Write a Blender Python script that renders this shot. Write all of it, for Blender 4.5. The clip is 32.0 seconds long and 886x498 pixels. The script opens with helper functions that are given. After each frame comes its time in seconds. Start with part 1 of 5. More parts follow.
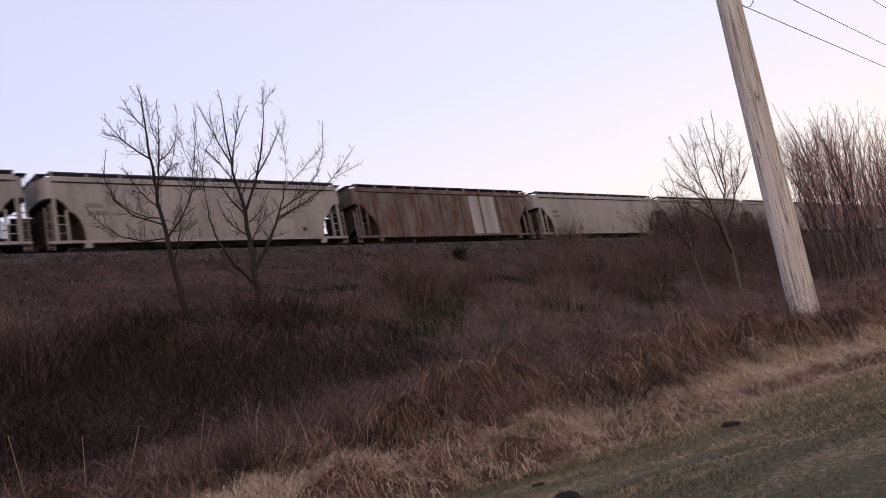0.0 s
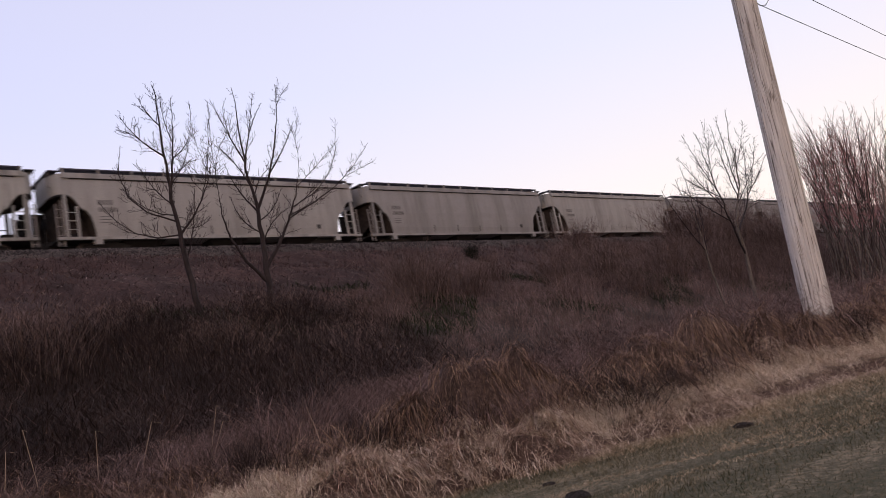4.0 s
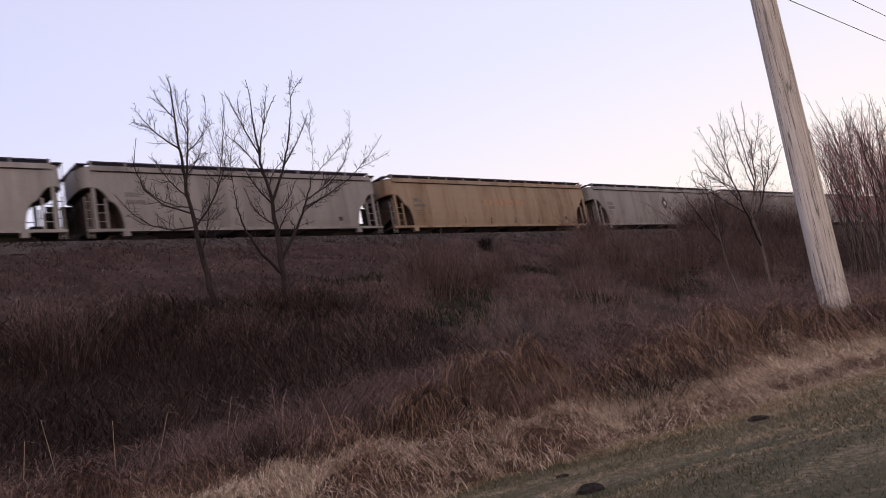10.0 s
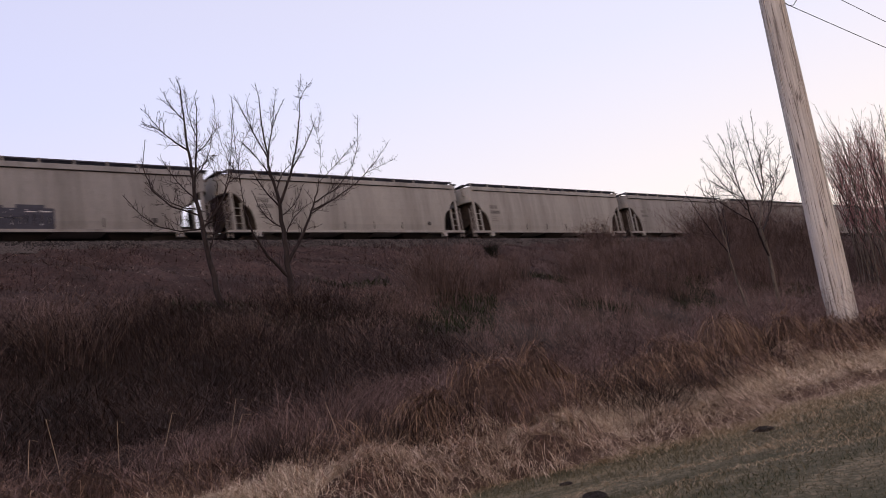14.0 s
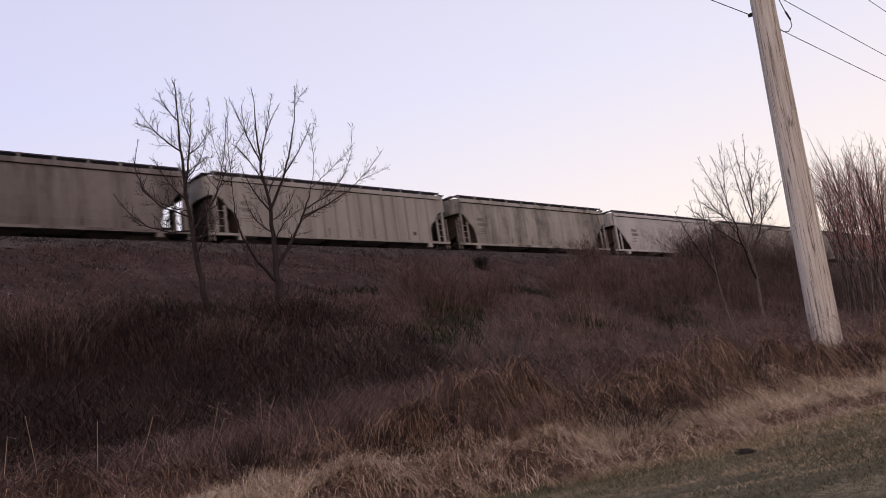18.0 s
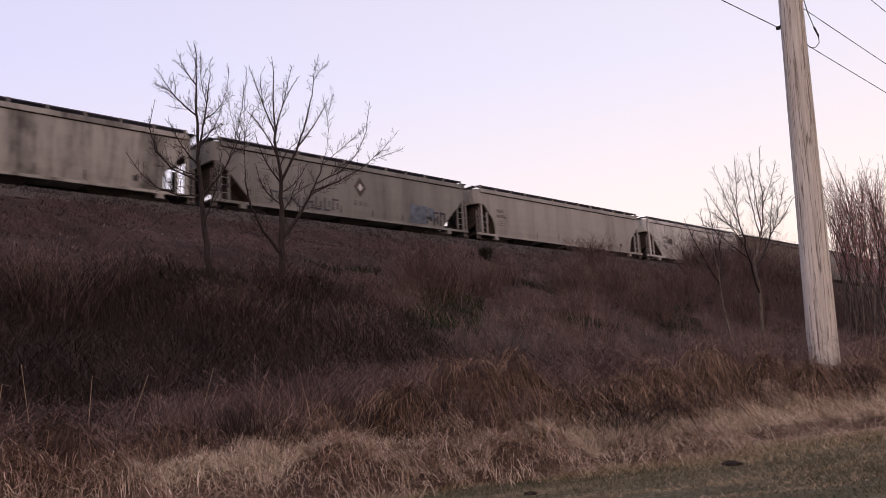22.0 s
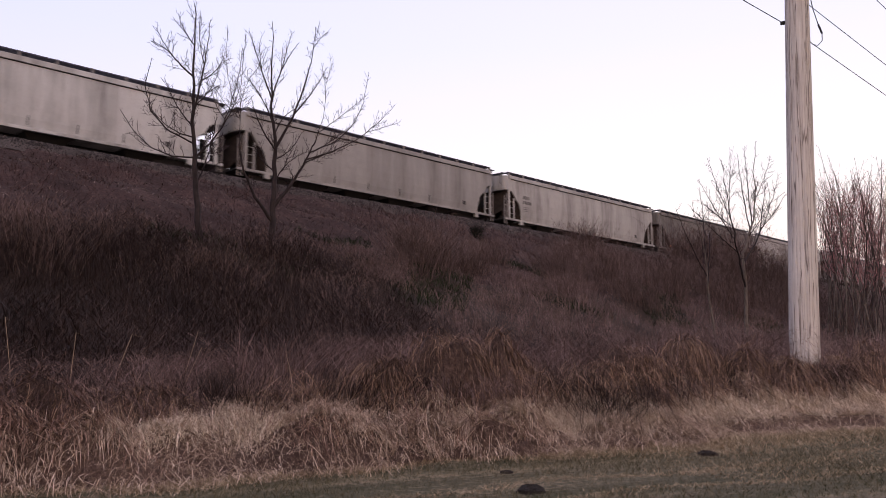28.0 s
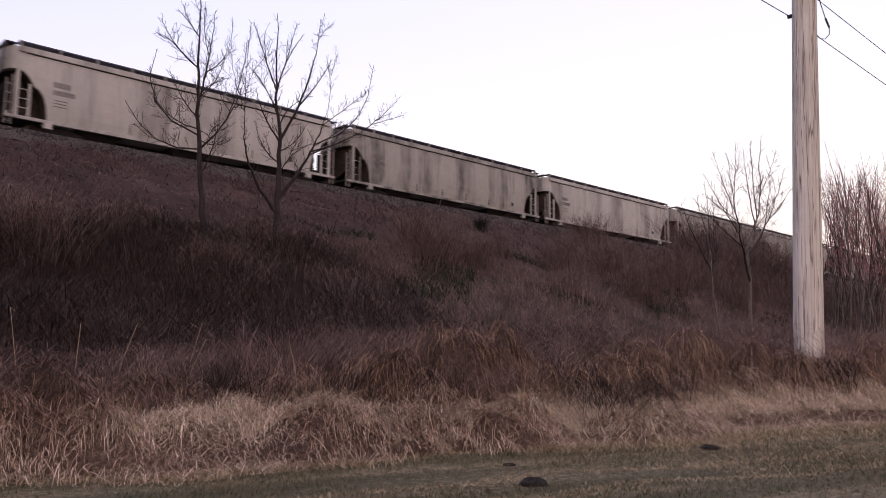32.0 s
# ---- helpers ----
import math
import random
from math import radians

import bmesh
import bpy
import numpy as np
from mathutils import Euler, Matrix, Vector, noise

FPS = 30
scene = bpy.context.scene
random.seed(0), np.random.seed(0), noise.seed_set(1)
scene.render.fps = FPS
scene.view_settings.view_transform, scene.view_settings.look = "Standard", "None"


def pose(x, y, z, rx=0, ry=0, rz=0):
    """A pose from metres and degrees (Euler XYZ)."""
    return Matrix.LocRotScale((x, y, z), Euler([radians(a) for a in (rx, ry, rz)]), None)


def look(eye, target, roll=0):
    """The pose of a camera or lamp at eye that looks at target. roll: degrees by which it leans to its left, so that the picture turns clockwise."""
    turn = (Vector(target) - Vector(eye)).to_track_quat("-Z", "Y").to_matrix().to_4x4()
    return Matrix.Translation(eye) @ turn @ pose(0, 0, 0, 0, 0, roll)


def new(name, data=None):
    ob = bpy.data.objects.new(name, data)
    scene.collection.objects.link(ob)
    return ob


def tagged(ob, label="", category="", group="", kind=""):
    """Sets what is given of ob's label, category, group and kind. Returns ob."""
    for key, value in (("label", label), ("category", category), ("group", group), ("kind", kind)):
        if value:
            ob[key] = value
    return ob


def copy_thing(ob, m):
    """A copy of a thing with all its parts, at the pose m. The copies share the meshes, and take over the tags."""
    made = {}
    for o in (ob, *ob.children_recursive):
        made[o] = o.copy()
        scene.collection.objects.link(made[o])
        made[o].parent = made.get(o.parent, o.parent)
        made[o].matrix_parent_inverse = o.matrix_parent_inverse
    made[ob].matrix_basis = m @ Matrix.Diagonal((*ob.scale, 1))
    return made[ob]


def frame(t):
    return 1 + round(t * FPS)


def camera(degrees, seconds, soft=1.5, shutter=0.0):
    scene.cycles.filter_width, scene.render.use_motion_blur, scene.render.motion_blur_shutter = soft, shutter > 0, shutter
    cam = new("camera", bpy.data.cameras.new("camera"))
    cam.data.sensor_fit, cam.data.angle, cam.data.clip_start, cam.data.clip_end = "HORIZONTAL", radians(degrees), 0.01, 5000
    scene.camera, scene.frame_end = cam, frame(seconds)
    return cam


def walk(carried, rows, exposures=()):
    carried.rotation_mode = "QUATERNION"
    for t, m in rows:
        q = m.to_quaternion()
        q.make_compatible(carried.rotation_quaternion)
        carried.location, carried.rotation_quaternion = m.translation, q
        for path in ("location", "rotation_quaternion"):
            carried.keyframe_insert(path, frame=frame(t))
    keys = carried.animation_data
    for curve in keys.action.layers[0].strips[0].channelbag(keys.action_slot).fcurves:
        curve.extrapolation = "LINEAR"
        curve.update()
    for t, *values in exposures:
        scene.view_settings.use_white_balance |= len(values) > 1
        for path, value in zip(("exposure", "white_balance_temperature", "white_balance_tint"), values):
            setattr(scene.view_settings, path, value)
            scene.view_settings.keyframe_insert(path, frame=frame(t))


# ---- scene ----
cam = camera(58.5, 32.0, soft=0.9, shutter=0.3)
walk(cam, [
    (0, pose(0, 0, 0, 100.22, 11.69, -42.97)),
    (0.5, pose(0, 0, 0, 100.32, 11.37, -42.76)),
    (1, pose(0, 0, 0, 100.29, 11.36, -42.50)),
    (1.5, pose(0, 0, 0, 100.21, 11.32, -42.39)),
    (2, pose(0, 0, 0, 100.15, 11.29, -42.27)),
    (2.5, pose(0, 0, 0, 100.19, 11.34, -42.15)),
    (3, pose(0, 0, 0, 100.25, 11.31, -42.16)),
    (3.5, pose(0, 0, 0, 100.26, 11.23, -42.19)),
    (5.5, pose(0, 0, 0, 100.22, 11.32, -42.01)),
    (6, pose(0, 0, 0, 100.26, 11.70, -41.87)),
    (6.5, pose(0, 0, 0, 100.28, 12.13, -41.79)),
    (7, pose(0, 0, 0, 100.32, 12.71, -41.73)),
    (7.5, pose(0, 0, 0, 100.25, 13.14, -41.54)),
    (8, pose(0, 0, 0, 100.23, 13.32, -41.39)),
    (8.5, pose(0, 0, 0, 100.17, 12.57, -41.33)),
    (9, pose(0, 0, 0, 100.11, 11.81, -41.27)),
    (9.5, pose(0, 0, 0, 100.01, 11.28, -41.20)),
    (10, pose(0, 0, 0, 99.88, 10.99, -41.18)),
    (10.5, pose(0, 0, 0, 99.81, 10.52, -41.11)),
    (11, pose(0, 0, 0, 99.98, 10.62, -40.83)),
    (11.5, pose(0, 0, 0, 100.29, 10.60, -40.69)),
    (12, pose(0, 0, 0, 100.47, 10.33, -40.74)),
    (12.5, pose(0, 0, 0, 100.46, 10.37, -40.81)),
    (13, pose(0, 0, 0, 100.32, 10.17, -40.91)),
    (13.5, pose(0, 0, 0, 100.28, 10.05, -40.89)),
    (14, pose(0, 0, 0, 100.32, 10.09, -40.86)),
    (14.5, pose(0, 0, 0, 100.44, 10.13, -40.89)),
    (16.5, pose(0, 0, 0, 101.00, 10.25, -41.45)),
    (17, pose(0, 0, 0, 101.13, 9.98, -41.55)),
    (17.5, pose(0, 0, 0, 101.10, 9.02, -41.86)),
    (18, pose(0, 0, 0, 100.94, 8.10, -42.01)),
    (18.5, pose(0, 0, 0, 100.81, 7.53, -42.00)),
    (19, pose(0, 0, 0, 100.95, 6.39, -41.98)),
    (19.5, pose(0, 0, 0, 101.35, 5.92, -41.69)),
    (20, pose(0, 0, 0, 101.61, 5.11, -41.66)),
    (20.5, pose(0, 0, 0, 101.51, 4.29, -41.86)),
    (21, pose(0, 0, 0, 100.98, 4.09, -42.02)),
    (21.5, pose(0, 0, 0, 100.40, 4.15, -42.10)),
    (22, pose(0, 0, 0, 99.91, 3.10, -42.51)),
    (22.5, pose(0, 0, 0, 99.38, 1.90, -43.00)),
    (23, pose(0, 0, 0, 98.93, 1.35, -43.30)),
    (23.5, pose(0, 0, 0, 98.77, 0.68, -43.67)),
    (24, pose(0, 0, 0, 98.64, 0.11, -43.78)),
    (24.5, pose(0, 0, 0, 98.52, -0.45, -43.76)),
    (25, pose(0, 0, 0, 98.41, -0.08, -43.59)),
    (25.5, pose(0, 0, 0, 98.40, 0.14, -43.54)),
    (27.5, pose(0, 0, 0, 98.23, -0.29, -43.81)),
    (28, pose(0, 0, 0, 98.18, -0.03, -43.71)),
    (28.5, pose(0, 0, 0, 98.16, -0.04, -43.61)),
    (29, pose(0, 0, 0, 98.19, 0.23, -43.49)),
    (29.5, pose(0, 0, 0, 98.30, 0.30, -43.53)),
    (30, pose(0, 0, 0, 98.23, 0.08, -43.71)),
    (30.5, pose(0, 0, 0, 98.13, -0.20, -43.77)),
    (31, pose(0, 0, 0, 97.97, -0.22, -43.70)),
    (31.5, pose(0, 0, 0, 97.79, -0.30, -43.64)),
    (32, pose(0, 0, 0, 97.66, -0.37, -43.46)),
], exposures=[(0, 0.05, 6540, 6), (14, 0.04, 6560, 6), (18, -0.02, 6740, 6), (20, -0.05, 6880, 7), (22, 0.04, 6880, 10), (24, 0.12, 6740, 10), (28, 0.22, 6540, 10), (32, 0.28, 6560, 10)])


# ---- light: open dusk sky, no direct sun ----
def node(nt, kind, **values):
    n = nt.nodes.new(kind)
    for key, value in values.items():
        n.inputs[key].default_value = value
    return n


SUN_AZ, SUN_EL = 228.0, 3.0
world = bpy.data.worlds.new("dusk_sky")
scene.world = world
world.use_nodes = True
nt = world.node_tree
nt.nodes.clear()
sky = nt.nodes.new("ShaderNodeTexSky")
sky.sky_type, sky.sun_disc = "NISHITA", False
sky.sun_elevation, sky.sun_rotation = radians(SUN_EL), radians(SUN_AZ)
sky.air_density, sky.dust_density, sky.ozone_density = 1.0, 1.5, 1.5
coord = nt.nodes.new("ShaderNodeTexCoord")
split = nt.nodes.new("ShaderNodeSeparateXYZ")
nt.links.new(coord.outputs["Generated"], split.inputs[0])
ramp = nt.nodes.new("ShaderNodeValToRGB")           # by height over the horizon
ramp.color_ramp.elements[0].position, ramp.color_ramp.elements[0].color = 0.0, (0.99, 0.80, 0.74, 1)
ramp.color_ramp.elements[1].position, ramp.color_ramp.elements[1].color = 1.0, (0.62, 0.57, 0.66, 1)
e = ramp.color_ramp.elements.new(0.17)
e.color = (0.95, 0.83, 0.85, 1)
e = ramp.color_ramp.elements.new(0.38)
e.color = (0.78, 0.76, 0.96, 1)
nt.links.new(split.outputs["Z"], ramp.inputs[0])
side = nt.nodes.new("ShaderNodeValToRGB")           # bluer away from the afterglow
side.color_ramp.elements[0].position, side.color_ramp.elements[0].color = 0.0, (0.86, 0.87, 1.03, 1)
side.color_ramp.elements[1].position, side.color_ramp.elements[1].color = 1.0, (1.10, 1.05, 1.0, 1)
nt.links.new(split.outputs["X"], side.inputs[0])
glow = nt.nodes.new("ShaderNodeMixRGB")
glow.blend_type, glow.inputs[0].default_value = "MULTIPLY", 1.0
nt.links.new(ramp.outputs[0], glow.inputs[1])
nt.links.new(side.outputs[0], glow.inputs[2])
half = node(nt, "ShaderNodeMapRange")
half.inputs["From Min"].default_value, half.inputs["From Max"].default_value = -1.0, 0.25
nt.links.new(split.outputs["Y"], half.inputs["Value"])
west = nt.nodes.new("ShaderNodeValToRGB")           # the warm half of the sky, where the sun went down
west.color_ramp.elements[0].color, west.color_ramp.elements[1].color = (1.10, 0.94, 0.80, 1), (1, 1, 1, 1)
nt.links.new(half.outputs[0], west.inputs[0])
warm = nt.nodes.new("ShaderNodeMixRGB")
warm.blend_type, warm.inputs[0].default_value = "MULTIPLY", 1.0
nt.links.new(glow.outputs[0], warm.inputs[1])
nt.links.new(west.outputs[0], warm.inputs[2])
bg_a = node(nt, "ShaderNodeBackground", Strength=0.06)
bg_b = node(nt, "ShaderNodeBackground", Strength=0.95)
both = nt.nodes.new("ShaderNodeAddShader")
out = nt.nodes.new("ShaderNodeOutputWorld")
nt.links.new(sky.outputs[0], bg_a.inputs[0])
nt.links.new(warm.outputs[0], bg_b.inputs[0])
nt.links.new(bg_a.outputs[0], both.inputs[0])
nt.links.new(bg_b.outputs[0], both.inputs[1])
nt.links.new(both.outputs[0], out.inputs[0])

sun = new("sun", bpy.data.lights.new("sun", "SUN"))
sun.data.energy, sun.data.angle, sun.data.color = 0.45, radians(35), (1.0, 0.86, 0.76)
sun.matrix_world = look((0, 0, 0), (0.62, 0.55, -0.56))


# ---- materials ----
def material(name, rough=0.8, metal=0.0):
    m = bpy.data.materials.new(name)
    m.use_nodes = True
    b = m.node_tree.nodes["Principled BSDF"]
    b.inputs["Roughness"].default_value, b.inputs["Metallic"].default_value = rough, metal
    b.inputs["Specular IOR Level"].default_value = 0.3
    return m, m.node_tree, b


def coords(nt, scale=(1, 1, 1), space="Object", shuffle=0.0, turn=0.0):
    c = nt.nodes.new("ShaderNodeTexCoord")
    p = nt.nodes.new("ShaderNodeMapping")
    p.inputs["Scale"].default_value = scale
    if turn:
        q = nt.nodes.new("ShaderNodeMapping")
        q.inputs["Rotation"].default_value = (0, 0, turn)
        nt.links.new(c.outputs[space], q.inputs["Vector"])
        nt.links.new(q.outputs[0], p.inputs["Vector"])
    else:
        nt.links.new(c.outputs[space], p.inputs["Vector"])
    if shuffle:
        o = nt.nodes.new("ShaderNodeObjectInfo")
        k = nt.nodes.new("ShaderNodeMath")
        k.operation = "MULTIPLY"
        k.inputs[1].default_value = shuffle
        nt.links.new(o.outputs["Random"], k.inputs[0])
        nt.links.new(k.outputs[0], p.inputs["Location"])
    return p.outputs[0]


def noise_of(nt, vec, scale, detail=4.0, rough=0.6):
    n = node(nt, "ShaderNodeTexNoise", Scale=scale, Detail=detail, Roughness=rough)
    nt.links.new(vec, n.inputs["Vector"])
    return n.outputs["Fac"]


def ramp_of(nt, fac, stops):
    r = nt.nodes.new("ShaderNodeValToRGB")
    els = r.color_ramp.elements
    els[0].position, els[0].color = stops[0][0], (*stops[0][1], 1)
    els[1].position, els[1].color = stops[-1][0], (*stops[-1][1], 1)
    for pos, col in stops[1:-1]:
        els.new(pos).color = (*col, 1)
    nt.links.new(fac, r.inputs[0])
    return r.outputs[0]


def mixed(nt, fac, a, b, blend="MIX"):
    n = nt.nodes.new("ShaderNodeMixRGB")
    n.blend_type = blend
    for i, v in enumerate((fac, a, b)):
        if isinstance(v, bpy.types.NodeSocket):
            nt.links.new(v, n.inputs[i])
        else:
            n.inputs[i].default_value = v if i == 0 else (*v, 1)
    return n.outputs[0]


def bumped(nt, b, height, strength, distance=0.02):
    n = node(nt, "ShaderNodeBump", Strength=strength, Distance=distance)
    nt.links.new(height, n.inputs["Height"])
    nt.links.new(n.outputs[0], b.inputs["Normal"])


def earth(name, dark, mid, light, fine=14.0, bump=0.6, along=1.0):
    """Soil, litter or turf: patches a metre across and grain of a few centimetres."""
    m, nt, b = material(name, 0.95)
    v = coords(nt)
    big = noise_of(nt, coords(nt, (1 / along, along, 1), turn=0.31 if along > 1 else 0.0), 0.55, 5)
    small = noise_of(nt, v, fine, 6, 0.75)
    both = mixed(nt, 0.55, big, small)
    col = ramp_of(nt, both, [(0.34, dark), (0.5, mid), (0.64, light)])
    nt.links.new(col, b.inputs["Base Color"])
    bumped(nt, b, small, bump, 0.05)
    return m


def blade_paint(name, stops, rough=0.85, patch=0.5, along=1.0, clump=3.2):
    """Stalks: every one has its own tone, and tufts and patches a few metres wide differ."""
    m, nt, b = material(name, rough)
    g = nt.nodes.new("ShaderNodeNewGeometry")
    big = noise_of(nt, coords(nt, (1 / along, along, 1), turn=0.31 if along > 1 else 0.0), 0.45 if along == 1 else 0.55, 5)
    tuft = noise_of(nt, coords(nt), clump, 3, 0.55)
    fac = mixed(nt, patch, g.outputs["Random Per Island"], mixed(nt, 0.55, big, tuft))
    nt.links.new(ramp_of(nt, fac, stops), b.inputs["Base Color"])
    b.inputs["Specular IOR Level"].default_value = 0.15
    return m


def bark(name, dark, light, scale=9.0):
    m, nt, b = material(name, 0.9)
    n = noise_of(nt, coords(nt, (1, 1, 0.25)), scale, 6, 0.7)
    nt.links.new(ramp_of(nt, n, [(0.35, dark), (0.68, light)]), b.inputs["Base Color"])
    bumped(nt, b, n, 0.6, 0.02)
    return m


def car_paint(name, base, streak=(0.09, 0.08, 0.075), amount=0.45, rust=0.0, rust_col=(0.16, 0.055, 0.025), spot=0.12):
    """Weathered freight-car paint: vertical run-off streaks, grime towards patches, rust blotches."""
    m, nt, b = material(name, 0.62)
    v = coords(nt, (1, 1, 1), "Object", 60.0)
    wide = noise_of(nt, coords(nt, (1, 1, 0.045), "Object", 60.0), 0.85, 3, 0.5)
    thin = noise_of(nt, coords(nt, (1, 1, 0.10), "Object", 60.0), 5.0, 4, 0.65)
    cloud = noise_of(nt, v, 1.3, 5, 0.65)
    fine = noise_of(nt, v, 24.0, 5, 0.7)
    runs = mixed(nt, 0.35, wide, thin)
    runs = mixed(nt, 0.22, runs, cloud)
    mask = ramp_of(nt, runs, [(0.45, (0, 0, 0)), (0.61, (amount, amount, amount)), (0.72, (min(1, amount * 1.7),) * 3)])
    tone = ramp_of(nt, cloud, [(0.3, tuple(c * 0.86 for c in base)), (0.7, tuple(min(0.9, c * 1.1) for c in base))])
    col = mixed(nt, mask, tone, streak)
    if rust > 0:
        patches = mixed(nt, 0.45, noise_of(nt, coords(nt, (1, 1, 0.3), "Object", 60.0), 1.6, 6, 0.7), fine)
        rmask = ramp_of(nt, patches, [(0.62 - 0.3 * rust, (0, 0, 0)), (0.70 - 0.25 * rust, (1, 1, 1))])
        rc = ramp_of(nt, thin, [(0.35, tuple(c * 0.55 for c in rust_col)), (0.68, tuple(c * 1.5 for c in rust_col))])
        col = mixed(nt, rmask, col, rc)
    specks = ramp_of(nt, fine, [(0.30, (1 - spot * 3,) * 3), (0.48, (1, 1, 1))])
    col = mixed(nt, 0.8, col, specks, "MULTIPLY")
    nt.links.new(col, b.inputs["Base Color"])
    nt.links.new(ramp_of(nt, cloud, [(0.3, (0.5,) * 3), (0.7, (0.75,) * 3)]), b.inputs["Roughness"])
    bumped(nt, b, cloud, 0.25, 0.02)
    return m


def plain(name, col, rough=0.7, metal=0.0, vary=0.25, scale=6.0):
    m, nt, b = material(name, rough, metal)
    n = noise_of(nt, coords(nt), scale, 5, 0.7)
    nt.links.new(ramp_of(nt, n, [(0.3, tuple(c * (1 - vary) for c in col)), (0.7, tuple(c * (1 + vary) for c in col))]), b.inputs["Base Color"])
    return m


TURF = earth("mown_turf", (0.036, 0.038, 0.019), (0.080, 0.072, 0.041), (0.27, 0.21, 0.137), 18, 0.6, 3.0)
SOIL = earth("brush_soil", (0.016, 0.010, 0.008), (0.032, 0.020, 0.015), (0.065, 0.040, 0.028), 9)
LITTER = earth("slope_litter", (0.016, 0.0085, 0.0075), (0.041, 0.021, 0.018), (0.090, 0.051, 0.044), 7, 0.9)
MAT = earth("straw_mat", (0.12, 0.082, 0.056), (0.28, 0.20, 0.145), (0.48, 0.37, 0.275), 26, 0.8)
FIELD = earth("far_field", (0.05, 0.045, 0.03), (0.09, 0.075, 0.05), (0.14, 0.115, 0.08), 3)
GRAVEL = earth("ballast_stone", (0.024, 0.019, 0.017), (0.055, 0.043, 0.038), (0.115, 0.092, 0.083), 11, 1.0)
TIE = plain("creosoted_tie", (0.05, 0.04, 0.035), 0.9)
STEEL = plain("rail_steel", (0.16, 0.13, 0.12), 0.45, 0.8)
IRON = plain("dark_underframe", (0.028, 0.025, 0.024), 0.8)
GRATE = plain("galvanised_grating", (0.075, 0.072, 0.095), 0.6, 0.3)
BRACKET = plain("bracket_paint", (0.20, 0.185, 0.18), 0.7)
# shade of the end bays, put into the colour of their sheets and plates
END_SHADE = plain("end_bay_shade", (0.05, 0.036, 0.03), 0.9, 0.0, 0.5, 3.0)
LADDER = plain("ladder_steel", (0.17, 0.15, 0.14), 0.7)
CABLE = plain("black_cable", (0.02, 0.02, 0.022), 0.6)
INK = plain("stencil_ink", (0.06, 0.055, 0.055), 0.8)
FADED = plain("faded_ink", (0.15, 0.14, 0.135), 0.8, 0.0, 0.4, 9.0)


# ---- building helpers ----
class Geo:
    """Collects vertices and faces of one mesh."""

    def __init__(self):
        self.v, self.f = [], []

    def box(self, x0, x1, y0, y1, z0, z1):
        n = len(self.v)
        self.v += [(x, y, z) for z in (z0, z1) for y in (y0, y1) for x in (x0, x1)]
        self.f += [tuple(n + i for i in q) for q in ((0, 2, 3, 1), (4, 5, 7, 6), (0, 1, 5, 4), (2, 6, 7, 3), (0, 4, 6, 2), (1, 3, 7, 5))]
        return self

    def tube(self, pts, radii, sides=5, cap=True):
        n = len(self.v)
        pts = [Vector(p) for p in pts]
        ref = Vector((0.31, 0.87, 0.38))
        for i, p in enumerate(pts):
            d = (pts[min(i + 1, len(pts) - 1)] - pts[max(i - 1, 0)]).normalized()
            a = d.cross(ref).normalized()
            b = d.cross(a)
            for k in range(sides):
                w = 2 * math.pi * k / sides
                self.v.append(tuple(p + (a * math.cos(w) + b * math.sin(w)) * radii[i]))
        for i in range(len(pts) - 1):
            for k in range(sides):
                q = n + i * sides
                self.f.append((q + k, q + (k + 1) % sides, q + sides + (k + 1) % sides, q + sides + k))
        if cap:
            self.f.append(tuple(n + k for k in reversed(range(sides))))
            self.f.append(tuple(n + (len(pts) - 1) * sides + k for k in range(sides)))
        return self

    def loft(self, rings, cap=True):
        n, k = len(self.v), len(rings[0])
        for r in rings:
            self.v += [tuple(p) for p in r]
        for i in range(len(rings) - 1):
            for j in range(k):
                a, b = n + i * k, n + (i + 1) * k
                self.f.append((a + j, a + (j + 1) % k, b + (j + 1) % k, b + j))
        if cap:
            self.f.append(tuple(n + j for j in reversed(range(k))))
            self.f.append(tuple(n + (len(rings) - 1) * k + j for j in range(k)))
        return self

    def mesh(self, name, mat, smooth=False):
        me = bpy.data.meshes.new(name)
        me.from_pydata(self.v, [], self.f)
        me.materials.append(mat)
        if smooth:
            me.polygons.foreach_set("use_smooth", [True] * len(me.polygons))
        me.update()
        return me

    def part(self, name, mat, parent=None, label="", smooth=False):
        ob = new(name, self.mesh(name, mat, smooth))
        ob.parent = parent
        return tagged(ob, label)


def array_mesh(name, verts, quads, tris, mats, mat_ids=None, smooth=False):
    me = bpy.data.meshes.new(name)
    me.vertices.add(len(verts))
    me.vertices.foreach_set("co", np.asarray(verts, np.float32).ravel())
    nq, ntri = len(quads), len(tris)
    loops = np.concatenate([np.asarray(quads, np.int32).ravel(), np.asarray(tris, np.int32).ravel()])
    me.loops.add(len(loops))
    me.loops.foreach_set("vertex_index", loops)
    me.polygons.add(nq + ntri)
    me.polygons.foreach_set("loop_start", np.concatenate([np.arange(nq) * 4, nq * 4 + np.arange(ntri) * 3]).astype(np.int32))
    for m in mats:
        me.materials.append(m)
    if mat_ids is not None:
        me.polygons.foreach_set("material_index", np.asarray(mat_ids, np.int32))
    if smooth:
        me.polygons.foreach_set("use_smooth", np.ones(nq + ntri, bool))
    me.update(calc_edges=True)
    return me


rng = np.random.default_rng(7)


